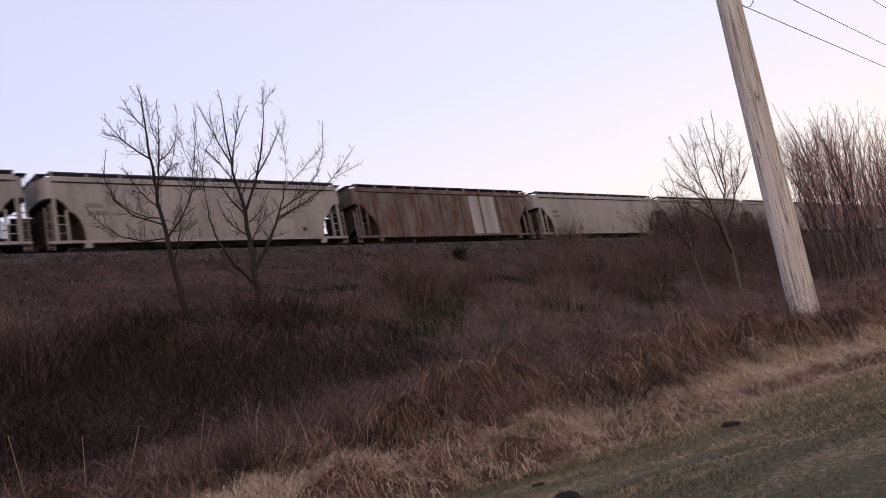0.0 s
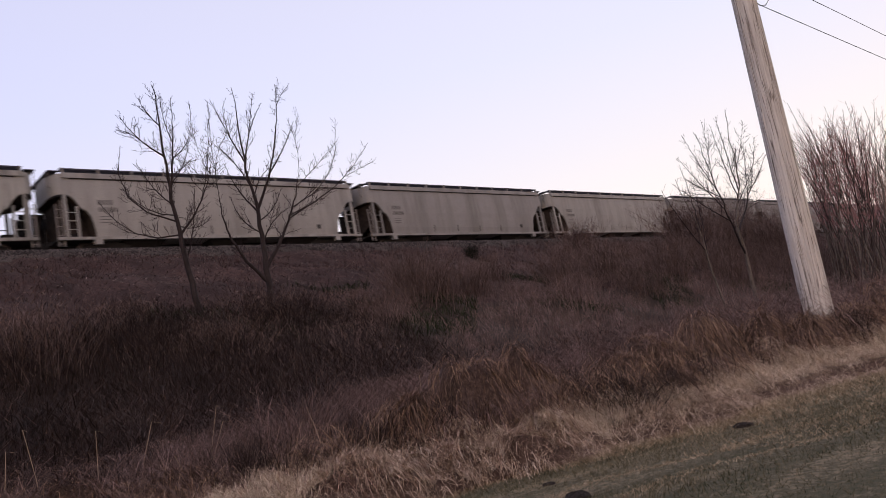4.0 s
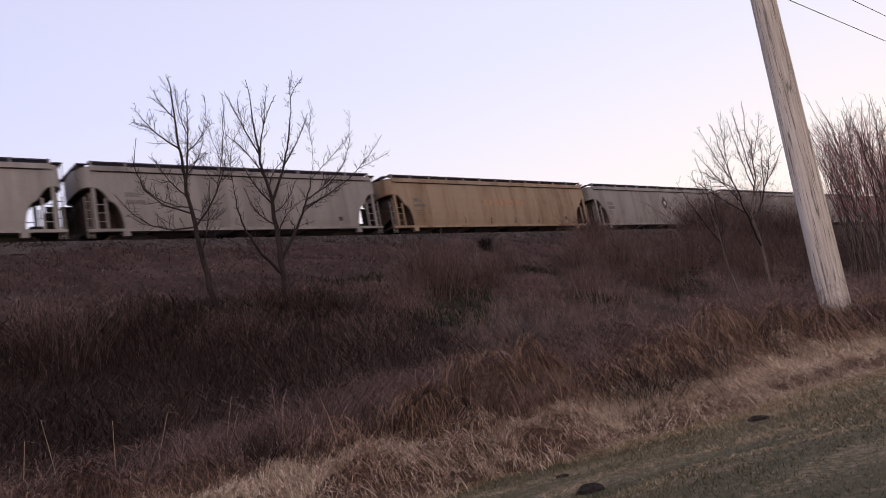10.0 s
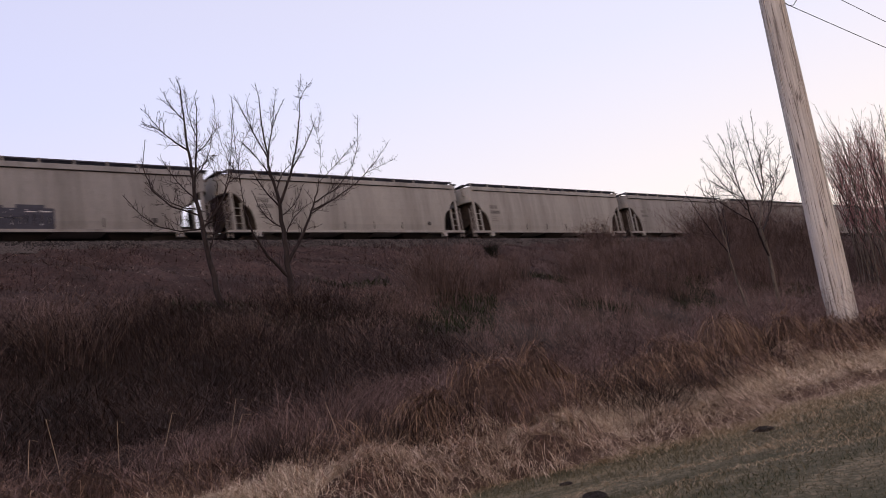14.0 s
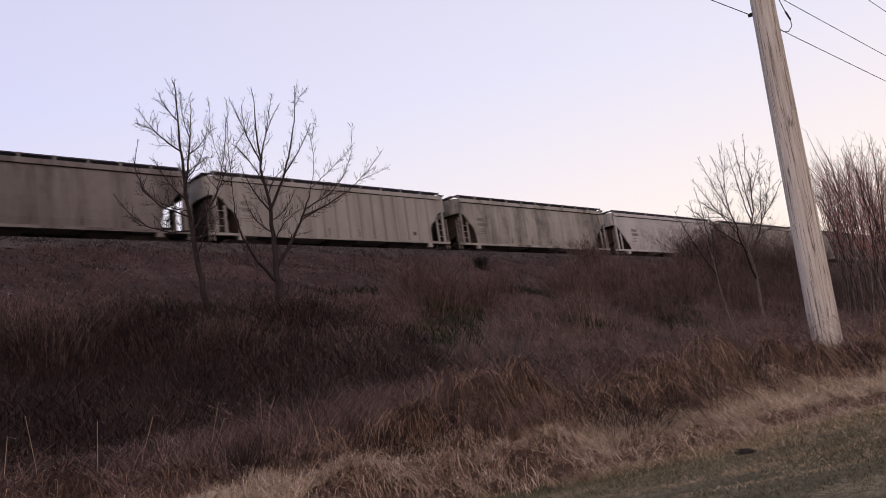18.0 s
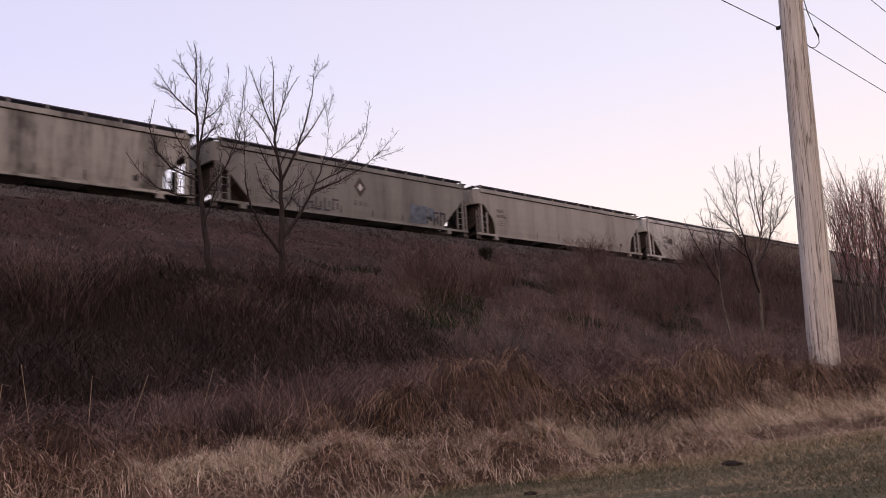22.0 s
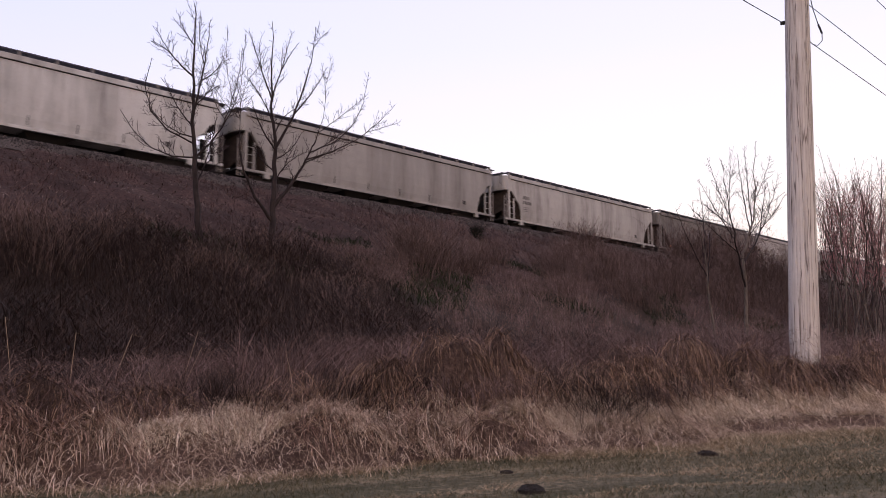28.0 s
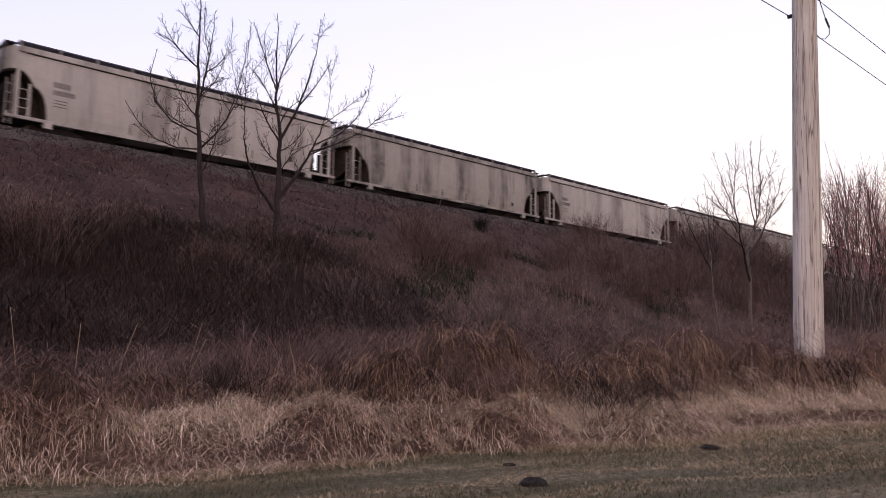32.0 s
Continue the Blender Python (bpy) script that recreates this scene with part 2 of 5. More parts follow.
def ribbons(base, height, lean, width, segs=3, droop=0.0, yaw=None, power=1.6, taper=0.85, curl=0.0):
    """Tapered stalks: base (n,3), height (n), lean (n,2) as a share of the height, droop (n) bends the tip down, curl is the waver in metres."""
    n = len(base)
    if curl:
        ca, cp, ck = rng.uniform(0, 2 * np.pi, n), rng.uniform(0, 2 * np.pi, n), curl * rng.uniform(0.2, 1.0, n)
        sway, turns = np.stack([np.cos(ca), np.sin(ca), rng.uniform(-0.5, 0.5, n)], 1), rng.uniform(3.5, 9.0, n)
    yaw = rng.uniform(0, 2 * np.pi, n) if yaw is None else yaw
    across = np.stack([np.cos(yaw), np.sin(yaw), np.zeros(n)], 1)
    s = np.linspace(0, 1, segs + 1)
    droop = np.broadcast_to(droop, (n,))
    rows = []
    for k, a in enumerate(s):
        p = base.copy()
        p[:, :2] += lean * (height * a ** power)[:, None]
        p[:, 2] += height * (a - droop * a ** 3)
        if curl:
            p += sway * (ck * (np.sin(cp + turns * a) - np.sin(cp)))[:, None]
        w = (width * (1 - taper * a) * 0.5)[:, None]
        if k < segs:
            rows += [p - across * w, p + across * w]
        else:
            rows += [p]
    m = len(rows)
    v = np.stack(rows, 1).reshape(-1, 3)
    off = (np.arange(n) * m)[:, None]
    quads = np.concatenate([off + np.array([[2 * k, 2 * k + 1, 2 * k + 3, 2 * k + 2]]) for k in range(segs - 1)]) if segs > 1 else np.zeros((0, 4), int)
    tris = off + np.array([[2 * segs - 2, 2 * segs - 1, 2 * segs]])
    return v, quads, tris


def joined(chunks):
    vs, qs, ts, n = [], [], [], 0
    for v, q, t in chunks:
        vs.append(v)
        qs.append(q + n)
        ts.append(t + n)
        n += len(v)
    return np.concatenate(vs), np.concatenate(qs), np.concatenate(ts)


def stuff(name, chunks, mat, label, category):
    ob = new(name, array_mesh(name, *joined(chunks), [mat]))
    return tagged(ob, label, category, kind="stuff")


# ---- the lie of the land: x along the track, y towards it, eye at the origin ----
RAIL_Z, TRACK_Y, FACE_Y = 9.40, 38.8, 37.2
EYE_H = 0.86


def smooth01(a):
    a = np.clip(a, 0, 1)
    return a * a * (3 - 2 * a)


def verge(x):
    """Where the mown grass ends."""
    return np.maximum(6.35 - 0.32 * x, 1.5) + 0.12 * np.sin(x * 1.7) + 0.08 * np.sin(x * 4.1 + 1)


def land(x, y):
    x, y = np.asarray(x, float), np.asarray(y, float)
    low = -EYE_H + 0.016 * np.clip(x - 3, 0, 30) + 0.36 * smooth01((y - verge(x)) / 1.1) + 0.02 * np.sin(x * 0.9 + y * 1.7)
    bank = 8.7 - 0.5 * (34.3 - y)
    rough = 0.10 * np.sin(x * 0.63 + 1.3 * y) + 0.08 * np.sin(1.9 * x - 0.7 * y) + 0.05 * np.sin(3.7 * x + 2.9 * y)
    z = np.maximum(low, np.minimum(bank, 8.72) + rough * np.clip((y - 17) / 3, 0, 1) * np.clip((34.5 - y) / 2, 0, 1))
    far = 8.7 - 0.5 * (y - 43.5)
    return np.where(y > 40, np.minimum(z, np.maximum(far, -0.6)), z)


def steps(*spans):
    out = []
    for a, b, d in spans:
        out += list(np.arange(a, b, d))
    return np.array(out + [spans[-1][1]])


gx = steps((-2500, -400, 300), (-400, -40, 40), (-40, -4, 3), (-4, 26, 0.3), (26, 80, 1.0), (80, 200, 10), (200, 2500, 230))
gy = steps((-2500, -200, 230), (-200, -20, 30), (-20, 1, 1.5), (1, 9, 0.25), (9, 36, 0.5), (36, 60, 1.5), (60, 200, 20), (200, 2500, 230))
GX, GY = np.meshgrid(gx, gy)
GZ = land(GX, GY)
nx, ny = len(gx), len(gy)
idx = np.arange(nx * ny).reshape(ny, nx)
quads = np.stack([idx[:-1, :-1], idx[:-1, 1:], idx[1:, 1:], idx[1:, :-1]], -1).reshape(-1, 4)
cx, cy = (GX[:-1, :-1] + GX[1:, 1:]) / 2, (GY[:-1, :-1] + GY[1:, 1:]) / 2
ids = np.where(cy < verge(cx) + 0.1, 0, np.where(cy < verge(cx) + 0.98, 4, np.where(cy < 23.5, 1, np.where(cy < 46, 2, 3))))
ids = np.where((np.abs(cx) > 300) | (cy < -60), 3, ids).ravel()
ground = new("ground", array_mesh("ground", np.stack([GX, GY, GZ], -1).reshape(-1, 3), quads, np.zeros((0, 3), int), [TURF, SOIL, LITTER, FIELD, MAT], ids, True))
tagged(ground, "mown verge, brushy flat and railway embankment of brown soil", "ground", kind="structure")

# ballast bed: stony shoulder with an uneven top
bx = steps((-900, -40, 60), (-40, -5, 5), (-5, 90, 0.45), (90, 200, 5), (200, 1200, 100))
prof = [(33.6, 8.30), (34.3, 8.74), (34.9, 9.02), (35.4, 9.25), (36.0, 9.27), (37.2, 9.24), (40.4, 9.24), (41.6, 9.27), (42.2, 9.25), (43.4, 8.6), (44.0, 8.2)]
bv = np.array([[(x, y, z + (rng.uniform(-0.05, 0.05) if -5 < x < 90 else 0)) for y, z in prof] for x in bx])
idx = np.arange(len(bx) * len(prof)).reshape(len(bx), len(prof))
quads = np.stack([idx[:-1, :-1], idx[1:, :-1], idx[1:, 1:], idx[:-1, 1:]], -1).reshape(-1, 4)
ballast = new("ballast", array_mesh("ballast", bv.reshape(-1, 3), quads, np.zeros((0, 3), int), [GRAVEL]))
tagged(ballast, "bed of grey crushed stone under the track", "ballast", kind="structure")


# ---- hopper cars ----
PAINT = car_paint("freight_paint", (0.36, 0.33, 0.30))
HULL = [(0.83, 1.47), (1.1, 1.53), (1.7, 1.58), (2.4, 1.60), (3.1, 1.585), (3.80, 1.54)]     # height over rail, half width


def half_width(z, straight):
    if straight:
        return 1.56
    return float(np.interp(z, [h for h, _ in HULL], [w for _, w in HULL]))


def section(x, z0, straight, tuck=0.0):
    """Closed ring across the car at x, open below z0; tuck draws the sides in towards a rounded end."""
    zs = [z0 + (3.80 - z0) * k / 6 for k in range(7)]
    near = [(x, tuck - half_width(z, straight), z) for z in zs]
    roof = [(x, -1.53 + tuck, 4.06 - 0.1 * tuck), (x, -1.1 + tuck * 0.6, 4.13 - 0.1 * tuck), (x, -0.45, 4.17), (x, 0.45, 4.17), (x, 1.1 - tuck * 0.6, 4.13 - 0.1 * tuck), (x, 1.53 - tuck, 4.06 - 0.1 * tuck)]
    far = [(x, half_width(z, straight) - tuck, z) for z in reversed(zs)]
    return near + roof + far


def truck(car, cx):
    t = Geo().box(cx - 0.16, cx + 0.16, -1.0, 1.0, 0.42, 0.74).part("truck", IRON, car, "dark cast steel four-wheel truck")
    for y in (-1.0, 1.0):
        g = Geo()
        ring = [(-1.15, 0.40), (-1.15, 0.62), (-0.5, 0.80), (0.5, 0.80), (1.15, 0.62), (1.15, 0.40), (0.65, 0.36), (0.35, 0.20), (-0.35, 0.20), (-0.65, 0.36)]
        g.loft([[(cx + a, y - 0.07, b) for a, b in ring], [(cx + a, y + 0.07, b) for a, b in ring]])
        g.part("side_frame", IRON, t)
    for dx in (-0.86, 0.86):
        g = Geo().tube([(cx + dx, -0.95, 0.46), (cx + dx, 0.95, 0.46)], [0.08, 0.08], 8)
        for y in (-0.76, 0.76):
            g.tube([(cx + dx, y - 0.065, 0.46), (cx + dx, y + 0.065, 0.46)], [0.46, 0.46], 20)
        g.part("wheelset", STEEL, t)
    return t


def hopper_car(length, style):
    """A covered hopper standing on the rail; origin on the rail at the coupling in front, x towards its rear."""
    car = new("hopper_car")
    L, straight = length, style in ("ribbed", "panelled")
    a = 0.86
    if style == "wedge":
        ends = [(a, 3.0), (a + 0.9, 2.05), (a + 1.7, 1.2), (a + 1.8, 0.98)]
    else:
        ends = [(a, 3.00), (a + 0.22, 2.94), (a + 0.45, 2.74), (a + 0.66, 2.42), (a + 0.70, 2.34), (a + 0.92, 2.22), (a + 1.10, 1.98), (a + 1.22, 1.62), (a + 1.28, 1.22), (a + 1.29, 0.98)]
    # rounded corners of the end sheet
    if style == "smooth":
        nose = [(0.36, 0.80), (0.375, 0.58), (0.43, 0.36), (0.52, 0.18), (0.64, 0.06), (0.76, 0.012)]
    else:
        nose = [(0.44, 0.40), (0.46, 0.22), (0.51, 0.10), (0.60, 0.03), (0.72, 0.006)]
    rings = [section(x, ends[0][1], straight, t) for x, t in nose]
    rings += [section(x, z, straight) for x, z in ends] + [section(ends[-1][0] + 0.02, 0.83, straight)]
    rings += [section(L * k / 8, 0.83, straight) for k in range(2, 7)]
    rings += [section(L - ends[-1][0] - 0.02, 0.83, straight)] + [section(L - x, z, straight) for x, z in reversed(ends)]
    rings += [section(L - x, ends[0][1], straight, t) for x, t in reversed(nose)]
    Geo().loft(rings).part("body", PAINT, car)
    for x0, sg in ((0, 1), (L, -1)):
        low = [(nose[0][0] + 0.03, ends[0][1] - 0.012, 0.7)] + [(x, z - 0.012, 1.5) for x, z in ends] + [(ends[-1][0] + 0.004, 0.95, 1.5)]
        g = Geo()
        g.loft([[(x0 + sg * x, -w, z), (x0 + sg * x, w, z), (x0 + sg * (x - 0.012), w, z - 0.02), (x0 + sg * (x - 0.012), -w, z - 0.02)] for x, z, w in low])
        g.part("slope_sheet", END_SHADE, car, "end slope sheet, dark brown with shade in its colour")
        if sg > 0:
            # shade-coloured webs and plate, added to block the sky under the slope sheet
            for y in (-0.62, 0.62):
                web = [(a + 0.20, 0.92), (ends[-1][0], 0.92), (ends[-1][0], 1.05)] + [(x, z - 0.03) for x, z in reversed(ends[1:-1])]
                Geo().loft([[(x, y - 0.02, z) for x, z in web], [(x, y + 0.02, z) for x, z in web]]).part("end_web", END_SHADE, car)
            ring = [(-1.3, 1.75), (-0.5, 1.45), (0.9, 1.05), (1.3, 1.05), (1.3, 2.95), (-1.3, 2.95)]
            Geo().loft([[(x, y, z) for y, z in ring] for x in (a - 0.06, a - 0.02)]).part("shear_plate", END_SHADE, car, "dark brown upright plate blocking the sky under the slope sheet")
            # added plate, no known part: blocks the sky seen between two cars
            Geo().loft([[(x, 1.20, z), (x, 1.24, z)] + [(x, 1.24, z + 1.95), (x, 1.20, z + 1.95)] for x, z in ((0.16, 0.9), (0.72, 0.9))]).part("end_plate", IRON, car, "dark plate added at the far corner to block the sky")
    # the same added sky blocker at the rear end
    Geo().box(L - 0.45, L - 0.08, 1.20, 1.24, 0.95, 2.85).part("end_plate", IRON, car)
    for s in (-1, 1):
        y0, y1 = sorted((s * 1.50, s * 1.625))
        if style == "wedge":
            for x0, sg in ((0, 1), (L, -1)):
                Geo().tube([(x0 + sg * 0.62, s * 1.57, 0.8), (x0 + sg * 0.62, s * 1.57, 3.75), (x0 + sg * 0.68, s * 1.57, 3.98), (x0 + sg * 0.95, s * 1.55, 4.14)], [0.045] * 4, 8).part("corner_pipe", BRACKET, car, "pale bent corner handrail")
        Geo().loft([[(x, y0, 3.83), (x, y1, 3.83), (x, y1 - 0.02, 4.07), (x, y0 + 0.02, 4.09)] for x in (a - 0.02, L - a + 0.02)]).part("top_chord", PAINT, car)
        y0, y1 = sorted((s * 1.50, s * (half_width(3.8, straight) + 0.012)))
        Geo().box(a + 0.3, L - a - 0.3, y0, y1, 3.785, 3.83).part("eave_seam", IRON, car)
        y0, y1 = sorted((s * 1.40, s * 1.555))
        Geo().box(0.42, L - 0.42, y0, y1, 0.80, 0.94).part("side_sill", PAINT, car)
        # roof walkway with its brackets
        y0, y1 = sorted((s * 1.02, s * 1.50))
        Geo().box(a - 0.03, L - a + 0.03, y0, y1, 4.29, 4.345).part("walkway", GRATE, car, "dark steel grating roof walkway")
        n = int(round((L - 2 * a) / 1.6))
        for k in range(n + 1):
            x = a + 0.05 + (L - 2 * a - 0.1) * k / n
            y0, y1 = sorted((s * 1.44, s * 1.56))
            Geo().box(x - 0.045, x + 0.045, y0, y1, 4.05, 4.345).part("bracket", BRACKET, car)
        # posts, ladders and end gear
        for x0, sg in ((0, 1), (L, -1)):
            for d, top, wide in ((0.86, 3.02, 0.075), (1.38, 2.44, 0.05)):
                x = x0 + sg * d
                y0, y1 = sorted((s * 1.47, s * 1.575))
                Geo().box(x - wide, x + wide, y0, y1, 0.86, top).part("corner_post", PAINT, car)
            for k in range(3):
                xa, xb = sorted((x0 + sg * 0.90, x0 + sg * 1.36))
                Geo().tube([(xa, s * 1.54, 1.30 + 0.42 * k), (xb, s * 1.54, 1.30 + 0.42 * k)], [0.022, 0.022], 6).part("rung", PAINT, car)
            g = Geo()
            for d in (0.46, 0.70):
                x = x0 + sg * d
                y0, y1 = sorted((s * 1.40, s * 1.46))
                g.box(x - 0.035, x + 0.035, y0, y1, 0.50, 2.75 if d > 0.6 else 2.55)
            for k in range(5):
                xa, xb = sorted((x0 + sg * 0.46, x0 + sg * 0.70))
                g.box(xa, xb, y0 + 0.02, y0 + 0.045, 0.62 + 0.42 * k, 0.655 + 0.42 * k)
            g.part("ladder", LADDER, car)
            xa, xb = sorted((x0 + sg * 2.05, x0 + sg * 2.4))
            y0, y1 = sorted((s * 1.38, s * 1.57))
            Geo().box(xa, xb, y0, y1, 0.56, 0.80).part("jacking_pad", PAINT, car)
    for x0, sg in ((0, 1), (L, -1)):
        xs = sorted((x0 + sg * 0.40, x0 + sg * 2.1))
        Geo().box(*xs, -1.40, 1.40, 0.84, 0.92).part("end_platform", IRON, car)
        xs = sorted((x0 + sg * 0.26, x0 + sg * 0.76))
        Geo().box(*xs, -1.42, 1.42, 4.20, 4.235).part("crossover", GRATE, car)
        for y in (-1.3, 0.0, 1.3):
            Geo().tube([(x0 + sg * 0.30, y, 4.20), (x0 + sg * 0.52, y * 0.9, 3.92)], [0.025, 0.025], 5).part("crossover_stay", BRACKET, car)
        for y in (-1.2, 1.2):
            Geo().tube([(x0 + sg * 0.28, y, 4.2), (x0 + sg * 0.28, y, 3.5), (x0 + sg * 0.56, y, 3.4)], [0.02] * 3, 5).part("grab_rail", LADDER, car)
        xs = sorted((x0 + sg * 0.02, x0 + sg * 0.5))
        Geo().box(*xs, -0.14, 0.14, 0.70, 0.98).part("coupler", IRON, car)
        Geo().tube([(x0 + sg * 0.62, 0.75, 1.1), (x0 + sg * 0.62, 0.75, 2.2)], [0.03, 0.03], 6).tube([(x0 + sg * 0.52, 0.75, 2.2), (x0 + sg * 0.57, 0.75, 2.2)], [0.28, 0.28], 14).part("brake_wheel", IRON, car)
        xs = sorted((x0 + sg * 1.1, x0 + sg * 1.75))
        Geo().box(*xs, -0.75, -0.25, 0.92, 1.30).part("brake_cylinder", IRON, car)
        truck(car, x0 + sg * 2.75)
    Geo().box(0.3, L - 0.3, -0.24, 0.24, 0.72, 1.05).part("centre_sill", IRON, car)
    Geo().box(1.4, L - 1.4, -0.42, 0.42, 4.14, 4.36).part("hatch_cover", GRATE, car, "long dark roof hatch cover")
    n = 4 if L > 20 else 3
    for k in range(n):
        c = L * (k + 1) / (n + 1) if n == 3 else L * (0.26 + 0.16 * k)
        g = Geo()
        g.loft([[(c - w, -d, z), (c + w, -d, z), (c + w, d, z), (c - w, d, z)] for w, d, z in ((0.42, 0.55, 0.22), (0.5, 0.7, 0.34), (1.15, 1.3, 0.84))])
        g.part("hopper_outlet", IRON, car)
    if straight:
        step = 0.9 if style == "ribbed" else 1.75
        n = int((L - 2 * a - 2.6) / step)
        for k in range(n + 1):
            x = a + 1.3 + (L - 2 * a - 2.6) * k / n
            for y0, y1 in ((-1.625, -1.55), (1.55, 1.625)):
                Geo().loft([[(x - 0.06, y, z) for y, z in ((y0, 0.95), (y1, 0.95), (y1, 3.78), (y0, 3.78))], [(x + 0.06, y, z) for y, z in ((y0, 0.95), (y1, 0.95), (y1, 3.78), (y0, 3.78))]]).part("rib", PAINT, car)
    return car


# paints of the cars, from clean cream to rust
P_CREAM = car_paint("cream_grey", (0.335, 0.318, 0.300), amount=0.45)
P_GREY = car_paint("dusty_grey", (0.275, 0.260, 0.252), amount=0.5)
P_STREAK = car_paint("streaked_grey", (0.35, 0.333, 0.308), (0.05, 0.045, 0.042), 0.9)
P_DULL = car_paint("dull_brown_grey", (0.185, 0.166, 0.160), (0.06, 0.048, 0.044), 0.75)
P_LIGHT = car_paint("bright_cream", (0.44, 0.42, 0.395), (0.11, 0.098, 0.09), 0.7)
P_RUST = car_paint("rusted_grey", (0.17, 0.150, 0.140), (0.05, 0.042, 0.038), 0.7, rust=0.56, rust_col=(0.082, 0.030, 0.017))
P_TAN = car_paint("faded_tan", (0.32, 0.245, 0.170), (0.15, 0.085, 0.05), 0.8)
P_WHITE = car_paint("white_enamel", (0.47, 0.455, 0.465), amount=0.3)
P_BRIGHT = car_paint("chalk_white", (0.56, 0.55, 0.53), (0.10, 0.09, 0.08), 0.6)
P_BROWN = car_paint("oxide_brown", (0.100, 0.072, 0.058), (0.045, 0.034, 0.030), 0.6, rust=0.1)
P_GREEN = car_paint("green_grey", (0.215, 0.212, 0.198), (0.075, 0.07, 0.064), 0.6)
P_DARK = car_paint("dark_streaked", (0.19, 0.17, 0.155), (0.04, 0.036, 0.034), 0.85)
PATCH = car_paint("pale_patch", (0.36, 0.34, 0.35), amount=0.45)
G_INK = plain("graffiti_dark", (0.05, 0.05, 0.07), 0.7)
G_BLUE = plain("graffiti_blue", (0.115, 0.135, 0.175), 0.8, 0.0, 0.45, 2.5)
G_YELLOW = plain("graffiti_yellow", (0.34, 0.31, 0.22), 0.7)
G_ORANGE = plain("graffiti_orange", (0.45, 0.17, 0.08), 0.7)
G_PALE = plain("emblem_white", (0.52, 0.50, 0.50), 0.7)

LOOKS = {-2: (P_GREY, "smooth"), -1: (P_CREAM, "smooth"), 0: (P_CREAM, "smooth"), 1: (P_RUST, "panelled"), 2: (P_CREAM, "smooth"), 3: (P_STREAK, "smooth"),
         4: (P_CREAM, "smooth"), 5: (P_GREY, "smooth"), 8: (P_GREY, "wedge"), 11: (P_TAN, "smooth"), 12: (P_GREY, "smooth"), 13: (P_GREY, "smooth"),
         14: (P_CREAM, "smooth"), 17: (P_DULL, "smooth"), 18: (P_CREAM, "ribbed"), 19: (P_STREAK, "smooth"), 20: (P_WHITE, "wedge"), 21: (P_STREAK, "smooth"),
         22: (P_GREEN, "wedge"), 23: (P_CREAM, "smooth"), 24: (P_BRIGHT, "wedge"), 25: (P_BROWN, "smooth"), 26: (P_GREEN, "wedge"), 27: (P_BRIGHT, "smooth"),
         28: (P_CREAM, "smooth"), 29: (P_LIGHT, "smooth"), 30: (P_DARK, "wedge"), 31: (P_LIGHT, "smooth"), 32: (P_STREAK, "smooth"), 33: (P_LIGHT, "smooth"), 34: (P_STREAK, "smooth")}
LABELS = {P_GREY: "dusty grey covered hopper car on the track", P_CREAM: "cream-grey weathered covered hopper car on the track", P_LIGHT: "pale cream covered hopper car with soft grime streaks", P_STREAK: "grey covered hopper car with dark run-off streaks",
          P_DULL: "dull brown-grey covered hopper car on the track", P_RUST: "heavily rusted hopper car with one pale patch", P_TAN: "faded tan covered hopper car on the track",
          P_WHITE: "smooth white covered hopper car on the track", P_BRIGHT: "chalk-white covered hopper car with dark grime", P_BROWN: "plain oxide-brown covered hopper car on the track",
          P_GREEN: "green-grey covered hopper car with faded markings", P_DARK: "dark streaked hopper car with pale graffiti"}
LENGTHS = [18.03, 17.98, 18.37, 18.34, 18.34, 18.02, 18.29, 18.22, 17.97, 18.12, 18.42, 20.92, 21.0, 18.56, 18.07, 18.31, 17.28, 18.63, 18.1, 18.09, 18.06, 18.45,
           19.6, 20.78, 17.51, 18.19, 17.53, 17.77, 21.3, 20.57, 19.42, 18.39, 18.52, 18.63]
TRAVEL = [0.0, 18.2, 36.4, 54.7, 72.9, 91.0, 109.1, 127.1, 145.1, 163.2, 181.3, 199.4, 217.5, 235.5, 253.5, 271.6, 289.8, 307.9, 326.2, 344.5, 362.9, 381.2, 399.3,
          417.4, 435.6, 453.9, 472.2, 490.5, 508.8, 527.0, 545.3, 563.5, 581.6]
FIRST, LAST = -2, 41
starts = {0: 12.74 - 0.83}
for k in range(1, LAST + 1):
    starts[k] = starts[k - 1] + (LENGTHS[k - 1] if k - 1 < len(LENGTHS) else 18.3)
for k in range(-1, FIRST - 1, -1):
    starts[k] = starts[k + 1] - 18.2

cars, moulds = {}, {}
for k in range(FIRST, LAST + 1):
    room = LENGTHS[k] if 0 <= k < len(LENGTHS) else 18.3
    size = min((17.3, 17.75, 18.05, 18.35, 18.6, 19.5, 20.7, 21.0), key=lambda s: abs(s - room))
    paint, style = LOOKS.get(k, ((P_CREAM, P_GREY, P_STREAK)[k % 3], "smooth"))
    m = pose(starts[k], TRACK_Y, RAIL_Z)
    if (size, style) not in moulds:
        moulds[size, style] = car = hopper_car(size, style)
        car.matrix_basis = m
    else:
        car = copy_thing(moulds[size, style], m)
    for o in car.children_recursive:
        if o.type == "MESH" and o.data.materials[0] == PAINT:
            o.material_slots[0].link = "OBJECT"
            o.material_slots[0].material = paint
    tagged(car, LABELS[paint], "freight car", "hopper cars of the train")
    cars[k] = (car, size, style)


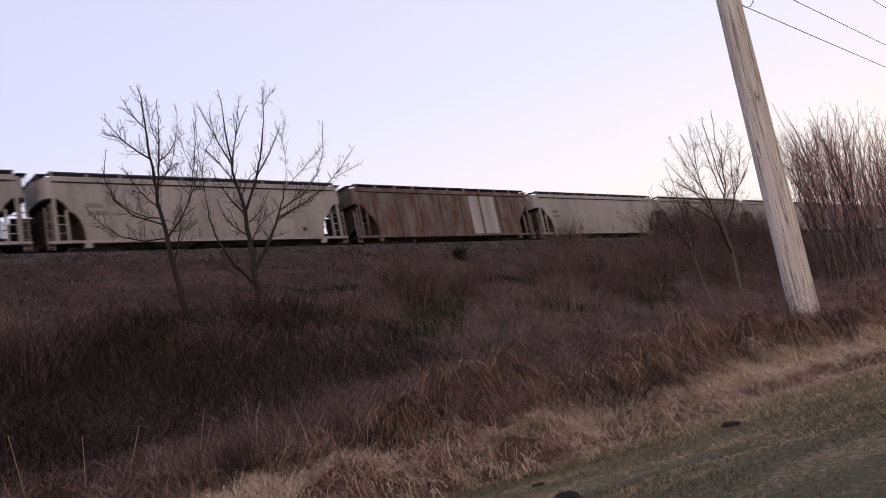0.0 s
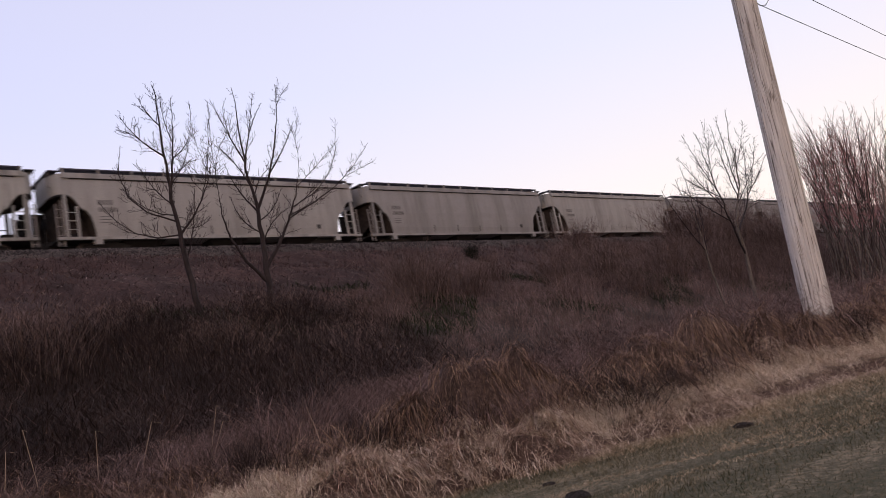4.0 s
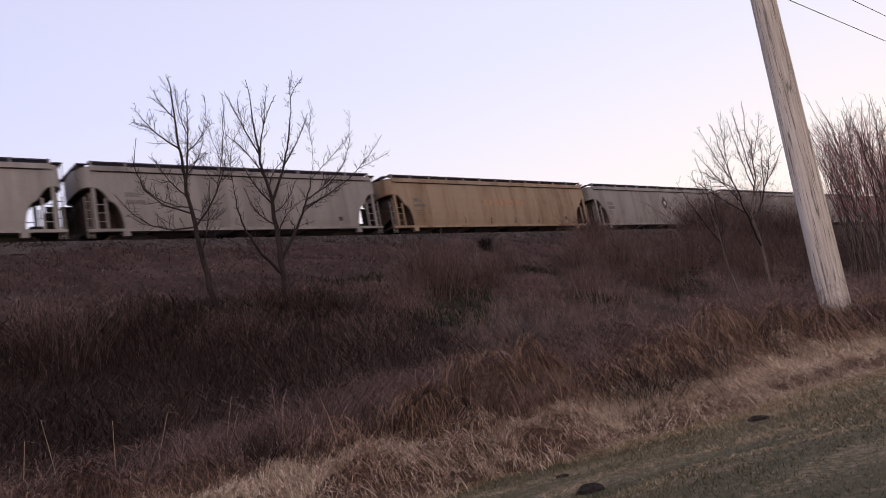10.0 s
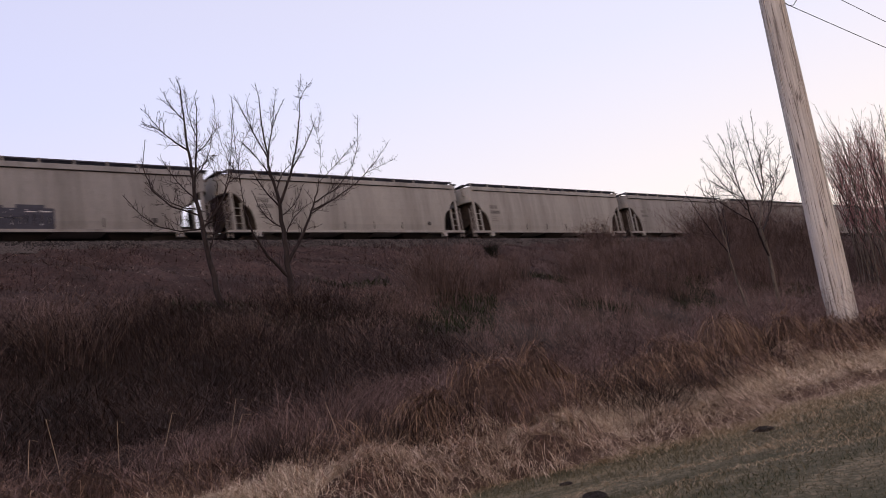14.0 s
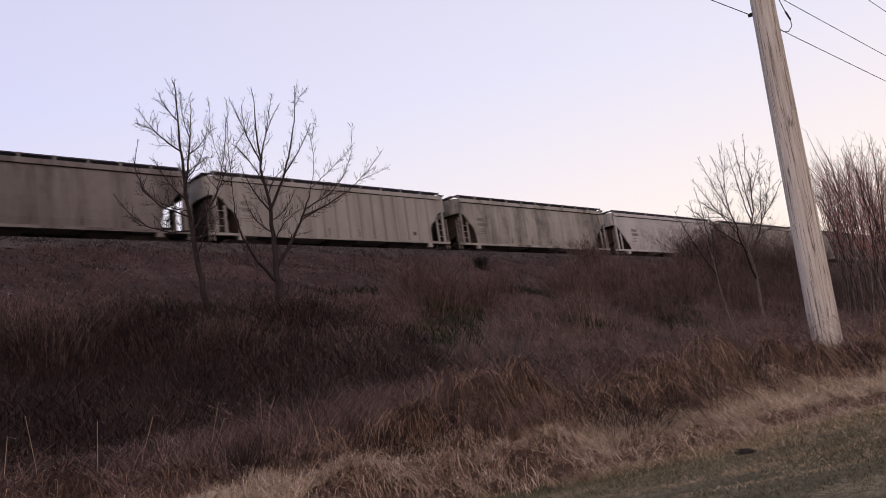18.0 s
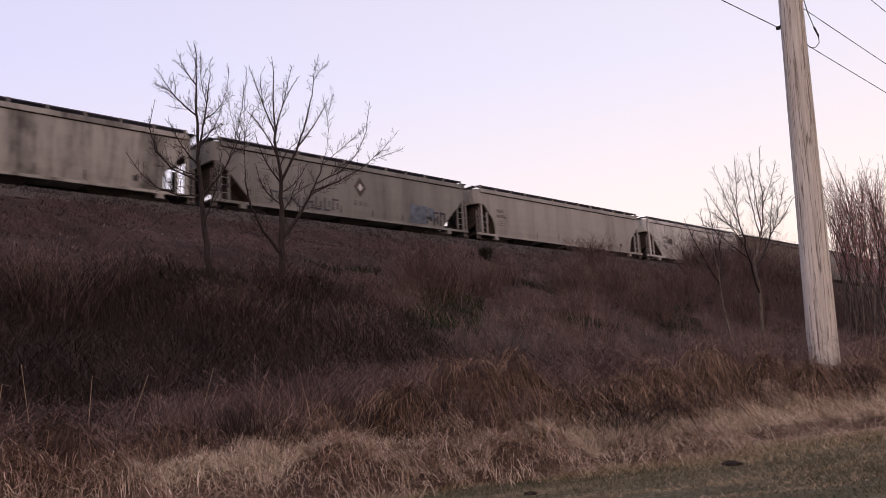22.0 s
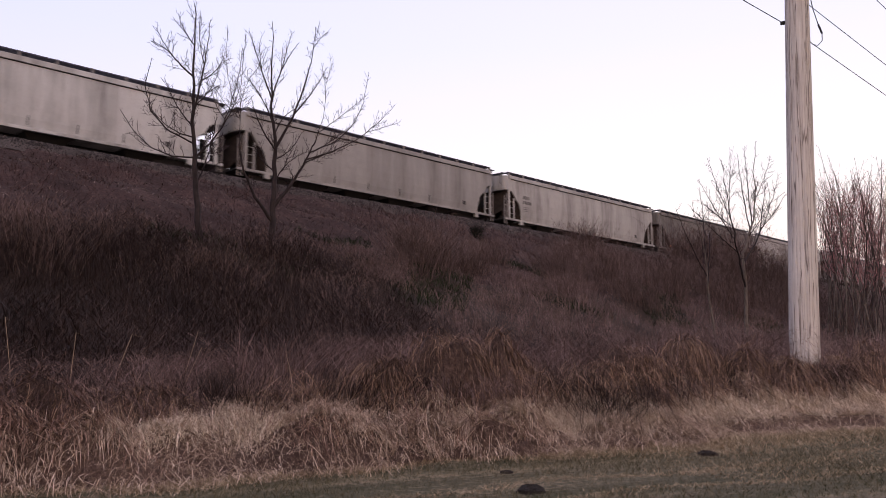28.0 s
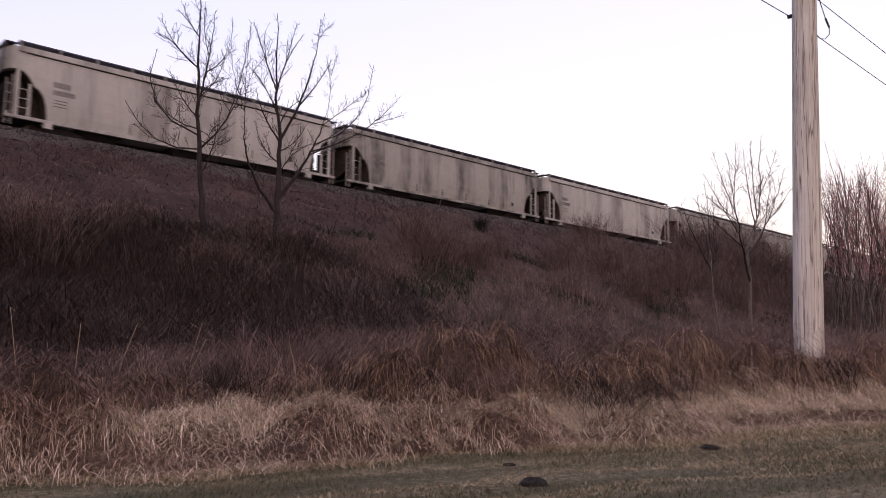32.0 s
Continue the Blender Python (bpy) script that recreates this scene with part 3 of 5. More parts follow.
def side_bars(car, name, rects, mat, straight, label="", each=1):
    """Thin painted rectangles (x, width, z, height) on the near side of a car, a part for every `each` of them."""
    for i in range(0, len(rects), each):
        g = Geo()
        for x, w, z, h in rects[i:i + each]:
            zs = [z + h * k / max(1, int(h / 0.22)) for k in range(max(1, int(h / 0.22)) + 1)]
            for za, zb in zip(zs, zs[1:]):
                g.loft([[(xx, -half_width(zz, straight) - e, zz) for xx, zz in ((x, za), (x + w, za), (x + w, zb), (x, zb))] for e in (-0.02, 0.012)])
        g.part(name, mat, car, label)


dice = random.Random(11)
for k, (car, size, style) in cars.items():
    st = style in ("ribbed", "panelled")
    if style != "panelled":
        x = 2.35 if style != "wedge" else 3.0
        rects = [(x + 0.19 * i, 0.13, 2.52, 0.24) for i in range(4)] + [(x + 0.16 * i, 0.11, 2.16, 0.22) for i in range(6)]
        side_bars(car, "letter", rects, FADED, st, "small dark stencilled letter")
        rects = [(x + 0.05, 0.55, 1.90 - 0.14 * i, 0.04) for i in range(3)]
        side_bars(car, "data_line", rects, FADED, st)
        side_bars(car, "placard", [(size - 3.6, 0.26, 1.28, 0.24)], INK, st, "small dark square placard")
        side_bars(car, "stay_mark", [(size * f, 0.05, 1.05, 0.42) for f in (0.32, 0.44, 0.56, 0.68)], INK, st)


def scrawl(x, z, letters, w, h, stroke, seed):
    """Blocky spray letters as separate strokes, none of them a real word."""
    d = random.Random(seed)
    rects = []
    for i in range(letters):
        a = x + i * w
        rects += [(a, stroke, z + d.uniform(0, 0.1) * h, h * d.uniform(0.8, 1.0)), (a, w * 0.75, z + h * d.choice((0.0, 0.42, 0.82)), stroke),
                  (a + w * 0.55, stroke, z + h * d.uniform(0, 0.35), h * d.uniform(0.4, 0.6))]
    return rects


side_bars(cars[1][0], "repair_panel", [(10.9, 0.92, 0.96, 2.8), (11.84, 0.86, 0.96, 2.8), (12.72, 0.84, 0.96, 2.8)], PATCH, True, "pale replacement side panel")
G_FADED = plain("faded_orange", (0.36, 0.215, 0.135), 0.8)
side_bars(cars[11][0], "faded_letter", [(8.7 + 0.55 * i, 0.36, 2.38, 0.36) for i in range(8)], G_FADED, False)


def emblem(k, x, outer, inner, edge):
    w = half_width(2.75, False)
    for r, e, m in ((0.66, 0.008, edge), (0.56, 0.013, outer), (0.26, 0.018, inner)):
        ring = [(x + r * 0.72, 2.75), (x, 2.75 + r), (x - r * 0.72, 2.75), (x, 2.75 - r)]
        Geo().loft([[(a, -w + 0.06, b) for a, b in ring], [(a, -w - e, b) for a, b in ring]]).part("emblem", m, cars[k][0], "diamond-shaped painted emblem")


G_SLATE = plain("emblem_slate", (0.14, 0.19, 0.27), 0.7)
G_UMBER = plain("emblem_umber", (0.13, 0.10, 0.085), 0.8)
emblem(12, 10.95, INK, G_PALE, G_UMBER)
emblem(22, 10.0, INK, G_PALE, G_UMBER)
side_bars(cars[22][0], "emblem_bar", [(9.55 + 0.36 * i, 0.22, 1.62, 0.30) for i in range(3)], FADED, False)
emblem(30, 9.7, G_SLATE, G_PALE, G_PALE)
side_bars(cars[13][0], "graffiti", [(7.45, 3.05, 0.95, 0.95), (7.7, 0.7, 1.9, 0.12), (8.9, 1.2, 1.9, 0.16)], G_INK, False, "dark block of spray paint")
side_bars(cars[13][0], "graffiti_letter", scrawl(8.1, 1.1, 4, 0.6, 0.75, 0.05, 3), G_PALE, False, each=1)
side_bars(cars[22][0], "graffiti_letter", scrawl(3.9, 1.05, 8, 0.58, 0.80, 0.09, 5), G_INK, False, each=1)
side_bars(cars[22][0], "graffiti", [(13.9, 1.5, 1.02, 1.15), (15.5, 0.5, 1.3, 0.8)], G_BLUE, False, "faded blue spray patch")
side_bars(cars[22][0], "graffiti_letter", scrawl(15.3, 1.0, 3, 0.6, 0.95, 0.13, 6), G_INK, False, each=1)
side_bars(cars[24][0], "stencil", [(12.4, 0.8, 1.45, 0.42), (13.95, 0.7, 1.25, 0.75), (15.2, 0.4, 1.3, 0.5), (3.9, 0.5, 2.1, 0.5)], INK, False)
side_bars(cars[27][0], "big_letter", [(2.8, 0.25, 1.9, 1.3), (2.8, 1.3, 1.9, 0.25), (2.8, 1.1, 2.42, 0.25), (2.8, 1.3, 2.95, 0.25)], FADED, False, each=4)
side_bars(cars[30][0], "graffiti_letter", scrawl(4.5, 1.25, 7, 0.60, 0.95, 0.09, 12), G_YELLOW, False, "pale yellow spray letter", each=1)
side_bars(cars[30][0], "graffiti_letter", scrawl(12.5, 1.0, 5, 0.6, 1.25, 0.17, 13), G_YELLOW, False, each=1)
side_bars(cars[30][0], "reflector", [(2.25 + 2.6 * i, 0.85, 1.12, 0.09) for i in range(6)], G_ORANGE, False)

# ---- railway track ----
track = tagged(new("railway_track"), "single railway track of steel rails on wooden ties", "track", kind="structure")
for y in (-0.76, 0.76):
    yy = TRACK_Y + y
    ring = lambda x: [(x, yy - 0.07, 9.24), (x, yy + 0.07, 9.24), (x, yy + 0.012, 9.28), (x, yy + 0.036, 9.39), (x, yy - 0.036, 9.39), (x, yy - 0.012, 9.28)]
    Geo().loft([ring(-900), ring(1200)]).part("rail", STEEL, track)
tie_mesh = Geo().box(-0.11, 0.11, -1.3, 1.3, 0, 0.17).mesh("tie", TIE)
for i in range(240):
    o = new("tie", tie_mesh)
    o.parent = track
    o.location = (-8 + 0.52 * i, TRACK_Y, 9.12)


# ---- utility pole and cables ----
POLE = material("weathered_pole", 0.85)
m, nt, b = POLE
v = coords(nt, (1, 1, 0.035))
streaks = noise_of(nt, v, 26.0, 6, 0.72)
blot = noise_of(nt, coords(nt, (1, 1, 0.4)), 3.0, 4)
col = ramp_of(nt, streaks, [(0.30, (0.04, 0.034, 0.03)), (0.36, (0.39, 0.34, 0.295)), (0.45, (0.54, 0.485, 0.43)), (0.66, (0.68, 0.625, 0.565))])
line = noise_of(nt, coords(nt, (1, 1, 0.022)), 19.0, 3, 0.5)
crack = ramp_of(nt, line, [(0.475, (1, 1, 1)), (0.492, (0.16, 0.13, 0.115)), (0.504, (0.16, 0.13, 0.115)), (0.520, (1, 1, 1))])
col = mixed(nt, 0.85, col, crack, "MULTIPLY")
nt.links.new(mixed(nt, ramp_of(nt, blot, [(0.45, (0, 0, 0)), (0.8, (0.5, 0.5, 0.5))]), col, (0.36, 0.30, 0.26)), b.inputs["Base Color"])
bumped(nt, b, streaks, 0.9, 0.02)
POLE = m
pole = tagged(new("utility_pole"), "leaning weathered grey wooden utility pole with deep cracks", "utility pole")
foot, head = Vector((11.60, 4.7, -0.75)), Vector((12.75, 4.7, 10.6))
pole.matrix_basis = pose(*foot, 0, math.degrees(math.atan2(head.x - foot.x, head.z - foot.z)), 0)
tall = (head - foot).length
g, d, rings, sides = Geo(), random.Random(4), [], 64
groove = {k: (d.uniform(0.012, 0.035), d.uniform(0, 0.5), d.uniform(0.15, 0.6)) for k in (4, 13, 21, 30, 38, 46, 50, 57)}
for i in range(60):
    f = i / 59
    r = 0.212 - 0.062 * f
    ring = []
    for k in range(sides):
        w = 2 * math.pi * k / sides
        rr = r + 0.003 * math.sin(5 * w) + d.uniform(-0.001, 0.001)
        if k in groove:
            depth, start, span = groove[k]
            rr -= depth * max(0.0, math.sin(math.pi * min(1, max(0, (f - start) / span)))) ** 0.5
        if f < 0.10:
            rr -= 0.014 * max(0, math.sin(3 * w + 30 * f))
        ring.append((rr * math.cos(w), rr * math.sin(w), tall * f))
    rings.append(ring)
g.loft(rings)
g.part("shaft", POLE, pole)
for z, dx, dy in ((6.13, -0.05, 0.19), (6.55, 0.09, -0.19), (8.15, 0.06, -0.18)):
    Geo().tube([(dx * 0.8, dy * 0.8, z), (dx * 1.2, dy * 1.25, z)], [0.036, 0.028], 8).part("insulator", IRON, pole, "small black cable clamp")
loop = [(0.08 + 0.37 * a, -0.16 - 0.93 * a, z) for a, z in ((0.0, 6.62), (0.05, 6.30), (0.12, 6.02), (0.17, 5.86), (0.17, 5.74), (0.11, 5.67), (0.04, 5.69), (-0.02, 5.78))]
Geo().tube(loop, [0.007] * len(loop), 5).part("drip_loop", CABLE, pole, "curled loop of black cable")
Geo().tube([loop[2], loop[3]], [0.015, 0.015], 6).part("splice", CABLE, pole)


def cable(z, sag, back):
    x0 = foot.lerp(head, (z - foot.z) / (head.z - foot.z)).x
    g = Geo()
    for sg in (-1, 1):
        pts = [(x0 + sg * 45 * f, 4.93, z - (sag if sg > 0 else back) * 4 * f * (1 - f)) for f in np.linspace(0, 1, 25)]
        g.tube(pts, [0.007] * 25, 6)
    return tagged(g.part("overhead_cable", CABLE), "thin black cable strung from the wooden pole", "cable", "cables on the pole")


for z, sag, back in ((5.385, 0.10, 0.60), (6.07, 0.10, 0.6), (7.46, 0.3, 0.6)):
    cable(z, sag, back)
for x in (-33.2, 57.2):
    g = Geo().tube([(x, 4.7, -0.9), (x, 4.7, 10.4)], [0.21, 0.15], 16)
    o = tagged(new("utility_pole"), "upright weathered wooden utility pole of the same line", "utility pole")
    g.part("shaft", POLE, o)

# ---- bare trees ----
BARK = bark("grey_brown_bark", (0.014, 0.0095, 0.0095), (0.042, 0.030, 0.029))
PALE = bark("pale_bark", (0.06, 0.048, 0.04), (0.19, 0.155, 0.13))
DIM = bark("thicket_bark", (0.030, 0.021, 0.019), (0.085, 0.060, 0.052))
TWIG = plain("dark_twig", (0.032, 0.021, 0.025), 0.9)
RED_TWIG = plain("reddish_twig", (0.34, 0.165, 0.165), 0.9)


def limb(g, d, p0, p1, r0, r1, bow=0.06, n=7, sides=5):
    """A wavering tapered limb from p0 to p1; returns its points and radii."""
    p0, p1 = Vector(p0), Vector(p1)
    span = (p1 - p0).length
    side = Vector((d.uniform(-1, 1), d.uniform(-1, 1), d.uniform(-0.2, 0.2))) * bow * span
    pts = []
    for i in range(n):
        f = i / (n - 1)
        w = Vector((d.gauss(0, 1), d.gauss(0, 1), d.gauss(0, 0.5))) * span * 0.006 * (1 if 0 < i < n - 1 else 0)
        pts.append(p0.lerp(p1, f) + side * math.sin(math.pi * f) + w)
    radii = [r0 + (r1 - r0) * i / (n - 1) for i in range(n)]
    g.tube(pts, radii, sides, cap=False)
    return pts, radii


def spray(g, d, pts, radii, gap, length, rise, depth=1, lo=0.15, thin=0.0052):
    """Side branches, alternating along a limb, crooked and turning up, with finer twigs on them."""
    total = sum((b - a).length for a, b in zip(pts, pts[1:]))
    at, turn = total * lo, d.uniform(0, 6.3)
    while at < total:
        f = min(at / total * (len(pts) - 1), len(pts) - 1.001)
        i = int(f)
        p = pts[i].lerp(pts[i + 1], f - i)
        along = (pts[i + 1] - pts[i]).normalized()
        turn += math.pi + d.gauss(0, 0.8)
        a = along.cross(Vector((0.3, 0.9, 0.2))).normalized()
        out = a * math.cos(turn) + along.cross(a) * math.sin(turn)
        spread = math.radians(d.uniform(28, 68))
        way = (along * math.cos(spread) + out * math.sin(spread) + Vector((0, 0, rise * d.uniform(0, 1)))).normalized()
        l = length * d.uniform(0.3, 1.15) * (1.2 - 0.95 * at / total)
        if d.random() < 0.12:
            l *= 1.7
        r = min(radii[i] * 0.65, thin + 0.0075 * l)
        bend = Vector((d.gauss(0, 1), d.gauss(0, 1), d.gauss(0, 1))) * 0.07 * l
        sub = [p, p + way * l * 0.35 + bend, p + way * l * 0.7 + bend * 0.4 + Vector((0, 0, 0.06 * l * rise)), p + way * l + Vector((0, 0, 0.2 * l * rise))]
        rr = [r, r * 0.8 + thin * 0.2, r * 0.4 + thin * 0.6, thin]
        g.tube(sub, rr, 3, cap=False)
        if depth and l > 0.16:
            spray(g, d, sub, rr, max(0.10, gap * 0.62), l * 0.46, rise * 0.8, depth - 1, 0.22, thin)
        at += gap * d.uniform(0.5, 1.6)


def bare_tree(seed, base, trunk, limbs, radius, gap, reach, bark_mat, label, rise=0.45, depth=2, limb_mat=None):
    """Trunk along (x, z) knees from its base; limbs are (parent, share of the parent, end x, end z, bow, thickness), trunk is parent 0."""
    d = random.Random(seed)
    tree = new("bare_tree")
    tree.location = base
    o = Vector(base)
    tw = Geo()

    def stem(knees, r0, r1, name, sides, mat):
        pts, n = [], 5
        for a, b in zip(knees, knees[1:]):
            pts += [a.lerp(b, k / n) + Vector((d.gauss(0, 1), d.gauss(0, 1), 0)) * 0.012 * (b - a).length for k in range(n)]
        pts.append(knees[-1])
        radii = [r0 + (r1 - r0) * (i / (len(pts) - 1)) ** 0.75 for i in range(len(pts))]
        g = Geo()
        g.tube(pts, radii, sides, cap=False)
        g.part(name, mat, tree, smooth=True)
        return pts, radii

    grown = [stem([Vector((0, 0, -0.3))] + [Vector((x - o.x, d.gauss(0, 0.04), z - o.z)) for x, z in trunk], radius, 0.010, "trunk", 8, bark_mat)]
    spray(tw, d, *grown[0], gap, reach, rise, depth, 0.45)
    for parent, share, ex, ez, bow, rs in limbs:
        pts, radii = grown[parent]
        f = min(share * (len(pts) - 1), len(pts) - 1.001)
        i = int(f)
        p = pts[i].lerp(pts[i + 1], f - i)
        deep = d.gauss(0, 0.14) * math.hypot(ex - o.x - p.x, ez - o.z - p.z)
        e = Vector((ex, o.y, ez)) * (1 + (p.y + deep) / o.y) - o
        e = p.lerp(e, 0.94)
        side = Vector((-(e.z - p.z), 0, e.x - p.x)) * bow
        knees = [p, p.lerp(e, 0.25) + side * 0.75, p.lerp(e, 0.5) + side, p.lerp(e, 0.75) + side * 0.75, e]
        grown.append(stem(knees, min(radius * rs, radii[i] * 0.85), 0.008, "limb", 6, limb_mat or bark_mat))
        spray(tw, d, *grown[-1], gap, reach, rise, depth, 0.12)
    tagged(tw.part("crown", TWIG, tree), kind="stuff")
    return tagged(tree, label, "tree", "bare trees on the embankment")


def on_land(x, y, dz=0.0):
    return (x, y, float(land(x, y)) + dz)


LEFT_LIMBS = [(0, 0.51, 12.5, 12.33, -0.02, 0.55), (0, 0.81, 11.21, 11.97, 0.06, 0.25), (0, 0.68, 10.42, 11.26, 0.08, 0.36), (3, 0.41, 10.32, 10.69, -0.09, 0.22), (0, 0.4, 10.31, 10.23, 0.29, 0.25),
              (0, 0.34, 9.31, 8.16, 0.19, 0.25), (0, 0.48, 10.83, 9.59, 0.07, 0.22), (0, 0.34, 13.77, 9.89, -0.08, 0.36), (8, 0.49, 13.81, 11.58, -0.04, 0.25), (0, 0.43, 10.21, 8.61, 0.13, 0.2),
              (0, 0.22, 12.91, 8.85, -0.04, 0.24), (1, 0.39, 13.13, 11.1, -0.11, 0.22), (1, 0.55, 12.05, 12.2, 0.05, 0.2), (0, 0.38, 13.3, 7.5, -0.15, 0.18), (0, 0.56, 12.95, 10.6, -0.08, 0.2)]
SPREAD_LIMBS = [(0, 0.73, 14.03, 12.41, 0.01, 0.4), (0, 0.71, 16.36, 12.55, 0.06, 0.42), (2, 0.45, 15.99, 12.83, 0.0, 0.28), (1, 0.39, 14.57, 12.13, 0.04, 0.24), (0, 0.2, 17.66, 9.87, -0.06, 0.62),
                (5, 0.99, 17.38, 11.89, -0.07, 0.3), (6, 0.6, 17.95, 12.07, 0.02, 0.2), (5, 0.64, 19.96, 12.3, -0.16, 0.4), (5, 0.84, 19.8, 11.17, -0.01, 0.28), (5, 0.56, 21.49, 11.18, -0.08, 0.32),
                (10, 0.62, 21.57, 10.31, 0.0, 0.18), (0, 0.48, 17.19, 13.44, -0.07, 0.42), (12, 0.31, 17.76, 11.9, -0.03, 0.28), (12, 0.86, 17.69, 13.28, 0.05, 0.16)]
SPREAD_LOW = [(0, 0.47, 14.22, 9.84, 0.08, 0.28), (0, 0.15, 13.79, 9.1, 0.14, 0.55), (16, 0.98, 13.21, 12.2, 0.08, 0.3), (16, 0.99, 14.01, 12.4, 0.02, 0.34), (16, 0.91, 14.64, 11.15, 0.11, 0.2),
              (16, 0.98, 12.54, 10.09, 0.07, 0.22), (0, 0.36, 14.28, 8.46, 0.14, 0.2), (5, 0.53, 19.35, 9.13, -0.01, 0.2), (0, 0.3, 16.9, 8.2, 0.12, 0.2), (0, 0.55, 16.5, 9.9, 0.10, 0.2), (0, 0.6, 13.9, 10.6, -0.06, 0.2), (0, 0.42, 16.6, 8.9, -0.1, 0.18)]
PALE_LIMBS = [(0, 0.22, 36.47, 10.43, 0.02, 0.6), (0, 0.3, 43.63, 10.75, -0.04, 0.5), (1, 0.55, 35.02, 10.04, 0.024, 0.4), (1, 0.4, 33.95, 8.8, 0.02, 0.35), (0, 0.62, 39.25, 11.51, 0.02, 0.35), (0, 0.74, 42.56, 11.46, -0.024, 0.3),
              (1, 0.65, 37.6, 10.9, -0.012, 0.35), (2, 0.45, 44.3, 9.6, -0.04, 0.3), (2, 0.4, 41.7, 9.9, 0.016, 0.3), (1, 0.3, 32.8, 7.4, 0.032, 0.35), (0, 0.55, 38.3, 10.9, 0.024, 0.3), (0, 0.5, 42.0, 8.6, -0.04, 0.3), (1, 0.5, 34.4, 7.6, 0.024, 0.3)]
bare_tree(21, on_land(12.45, 25.0), [(12.16, 6.27), (11.98, 8.23), (11.91, 10.44), (11.82, 12.45)], LEFT_LIMBS, 0.13, 0.105, 0.74, BARK, "bare grey-brown tree with twin stems on the slope")
bare_tree(22, on_land(15.3, 25.2), [(15.39, 6.2), (15.34, 8.14), (15.21, 10.04), (15.08, 12.9)], SPREAD_LIMBS + SPREAD_LOW, 0.15, 0.115, 0.66, BARK, "bare spreading tree with long upward limbs on the slope")
bare_tree(23, on_land(5.0, 25.5), [(4.95, 7.4), (4.9, 10.2)], [(0, 0.5, 5.9, 9.6, -0.05, 0.5), (0, 0.4, 4.2, 9.0, 0.05, 0.5)], 0.05, 0.25, 0.6, BARK, "small bare sapling on the slope")
bare_tree(24, on_land(38.5, 18.2), [(38.3, 5.4), (39.7, 7.4), (40.7, 11.8)], PALE_LIMBS, 0.11, 0.17, 0.95, PALE, "bare pale-stemmed tree in the brush beside the embankment", 0.6, 2, BARK)
bare_tree(25, on_land(35.4, 18.4), [(34.9, 4.5), (34.0, 7.6)], [(0, 0.4, 35.4, 8.0, -0.05, 0.6), (0, 0.45, 32.2, 7.2, 0.05, 0.5), (0, 0.5, 34.6, 8.6, -0.03, 0.5)], 0.07, 0.28, 0.9, PALE, "slender bare tree in the brush beside the embankment", 0.45, 2, BARK)


def sapling(seed, height, mat):
    """One clump of upright stems that fork into a fan of fine twigs."""
    d = random.Random(seed)
    tree = new("bare_sapling")
    tw = Geo()
    for s in range(4):
        g = Geo()
        foot = Vector((d.uniform(-0.35, 0.35), d.uniform(-0.35, 0.35), -0.2))
        top = Vector((d.uniform(-0.13, 0.13) * height, d.uniform(-0.13, 0.13) * height, height * d.uniform(0.78, 1.0)))
        pts, radii = limb(g, d, foot, top, 0.042, 0.007, 0.05, 10, 5)
        for k in range(5):
            i = d.randint(3, 7)
            fork = pts[i] + Vector((d.uniform(-0.13, 0.13) * height, d.uniform(-0.13, 0.13) * height, height * d.uniform(0.28, 0.5)))
            fork.z = min(fork.z, height * d.uniform(0.85, 1.0))
            fp, fr = limb(g, d, pts[i], fork, radii[i] * 0.7, 0.006, 0.06, 7, 4)
            spray(tw, d, fp, fr, 0.45, height * 0.10, 0.6, 1, 0.3, 0.0036)
        g.part("stem", DIM if s % 2 else PALE, tree, smooth=True)
        spray(tw, d, pts, radii, 0.45, height * 0.11, 0.6, 1, 0.42, 0.0036)
    tagged(tw.part("crown", mat, tree), kind="stuff")
    return tagged(tree, "clump of tall bare reddish saplings in the thicket", "sapling", "saplings of the thicket")


whips = [sapling(40 + i, 11.6, RED_TWIG) for i in range(4)]
d = random.Random(5)
for i in range(34):
    y = d.uniform(13.0, 21)
    x = y * (2.66 + 1.6 * (i + d.random()) / 34)
    s = d.uniform(0.88, 1.0) * (0.57 + 0.45 * min(1.0, math.hypot(x, y) / 52))
    w = whips[i] if i < 4 else copy_thing(whips[i % 4], Matrix())
    w.matrix_basis = pose(*on_land(x, y), 0, 0, d.uniform(0, 360)) @ Matrix.Diagonal((1, 1, s, 1))

for i in range(34):
    x, y = d.uniform(6, 110), d.uniform(50, 58)
    w = copy_thing(whips[i % 4], pose(*on_land(x, y), 0, 0, d.uniform(0, 360)))
    w.scale = (1, 1, d.uniform(0.62, 0.85))
    tagged(w, "tall bare saplings behind the railway embankment", group="saplings behind the bank")

# ---- shrubs on the slope ----
SHRUB = blade_paint("shrub_twig", [(0.36, (0.054, 0.036, 0.031)), (0.5, (0.128, 0.085, 0.075)), (0.64, (0.22, 0.155, 0.136))], patch=0.75, clump=1.6)
EVERGREEN = blade_paint("dark_evergreen", [(0.25, (0.008, 0.009, 0.007)), (0.75, (0.025, 0.025, 0.018))])


def leaning(n, amount):
    a = rng.uniform(0, 2 * np.pi, n)
    r = amount * np.sqrt(rng.uniform(0, 1, n))
    return np.stack([np.cos(a) * r, np.sin(a) * r], 1)


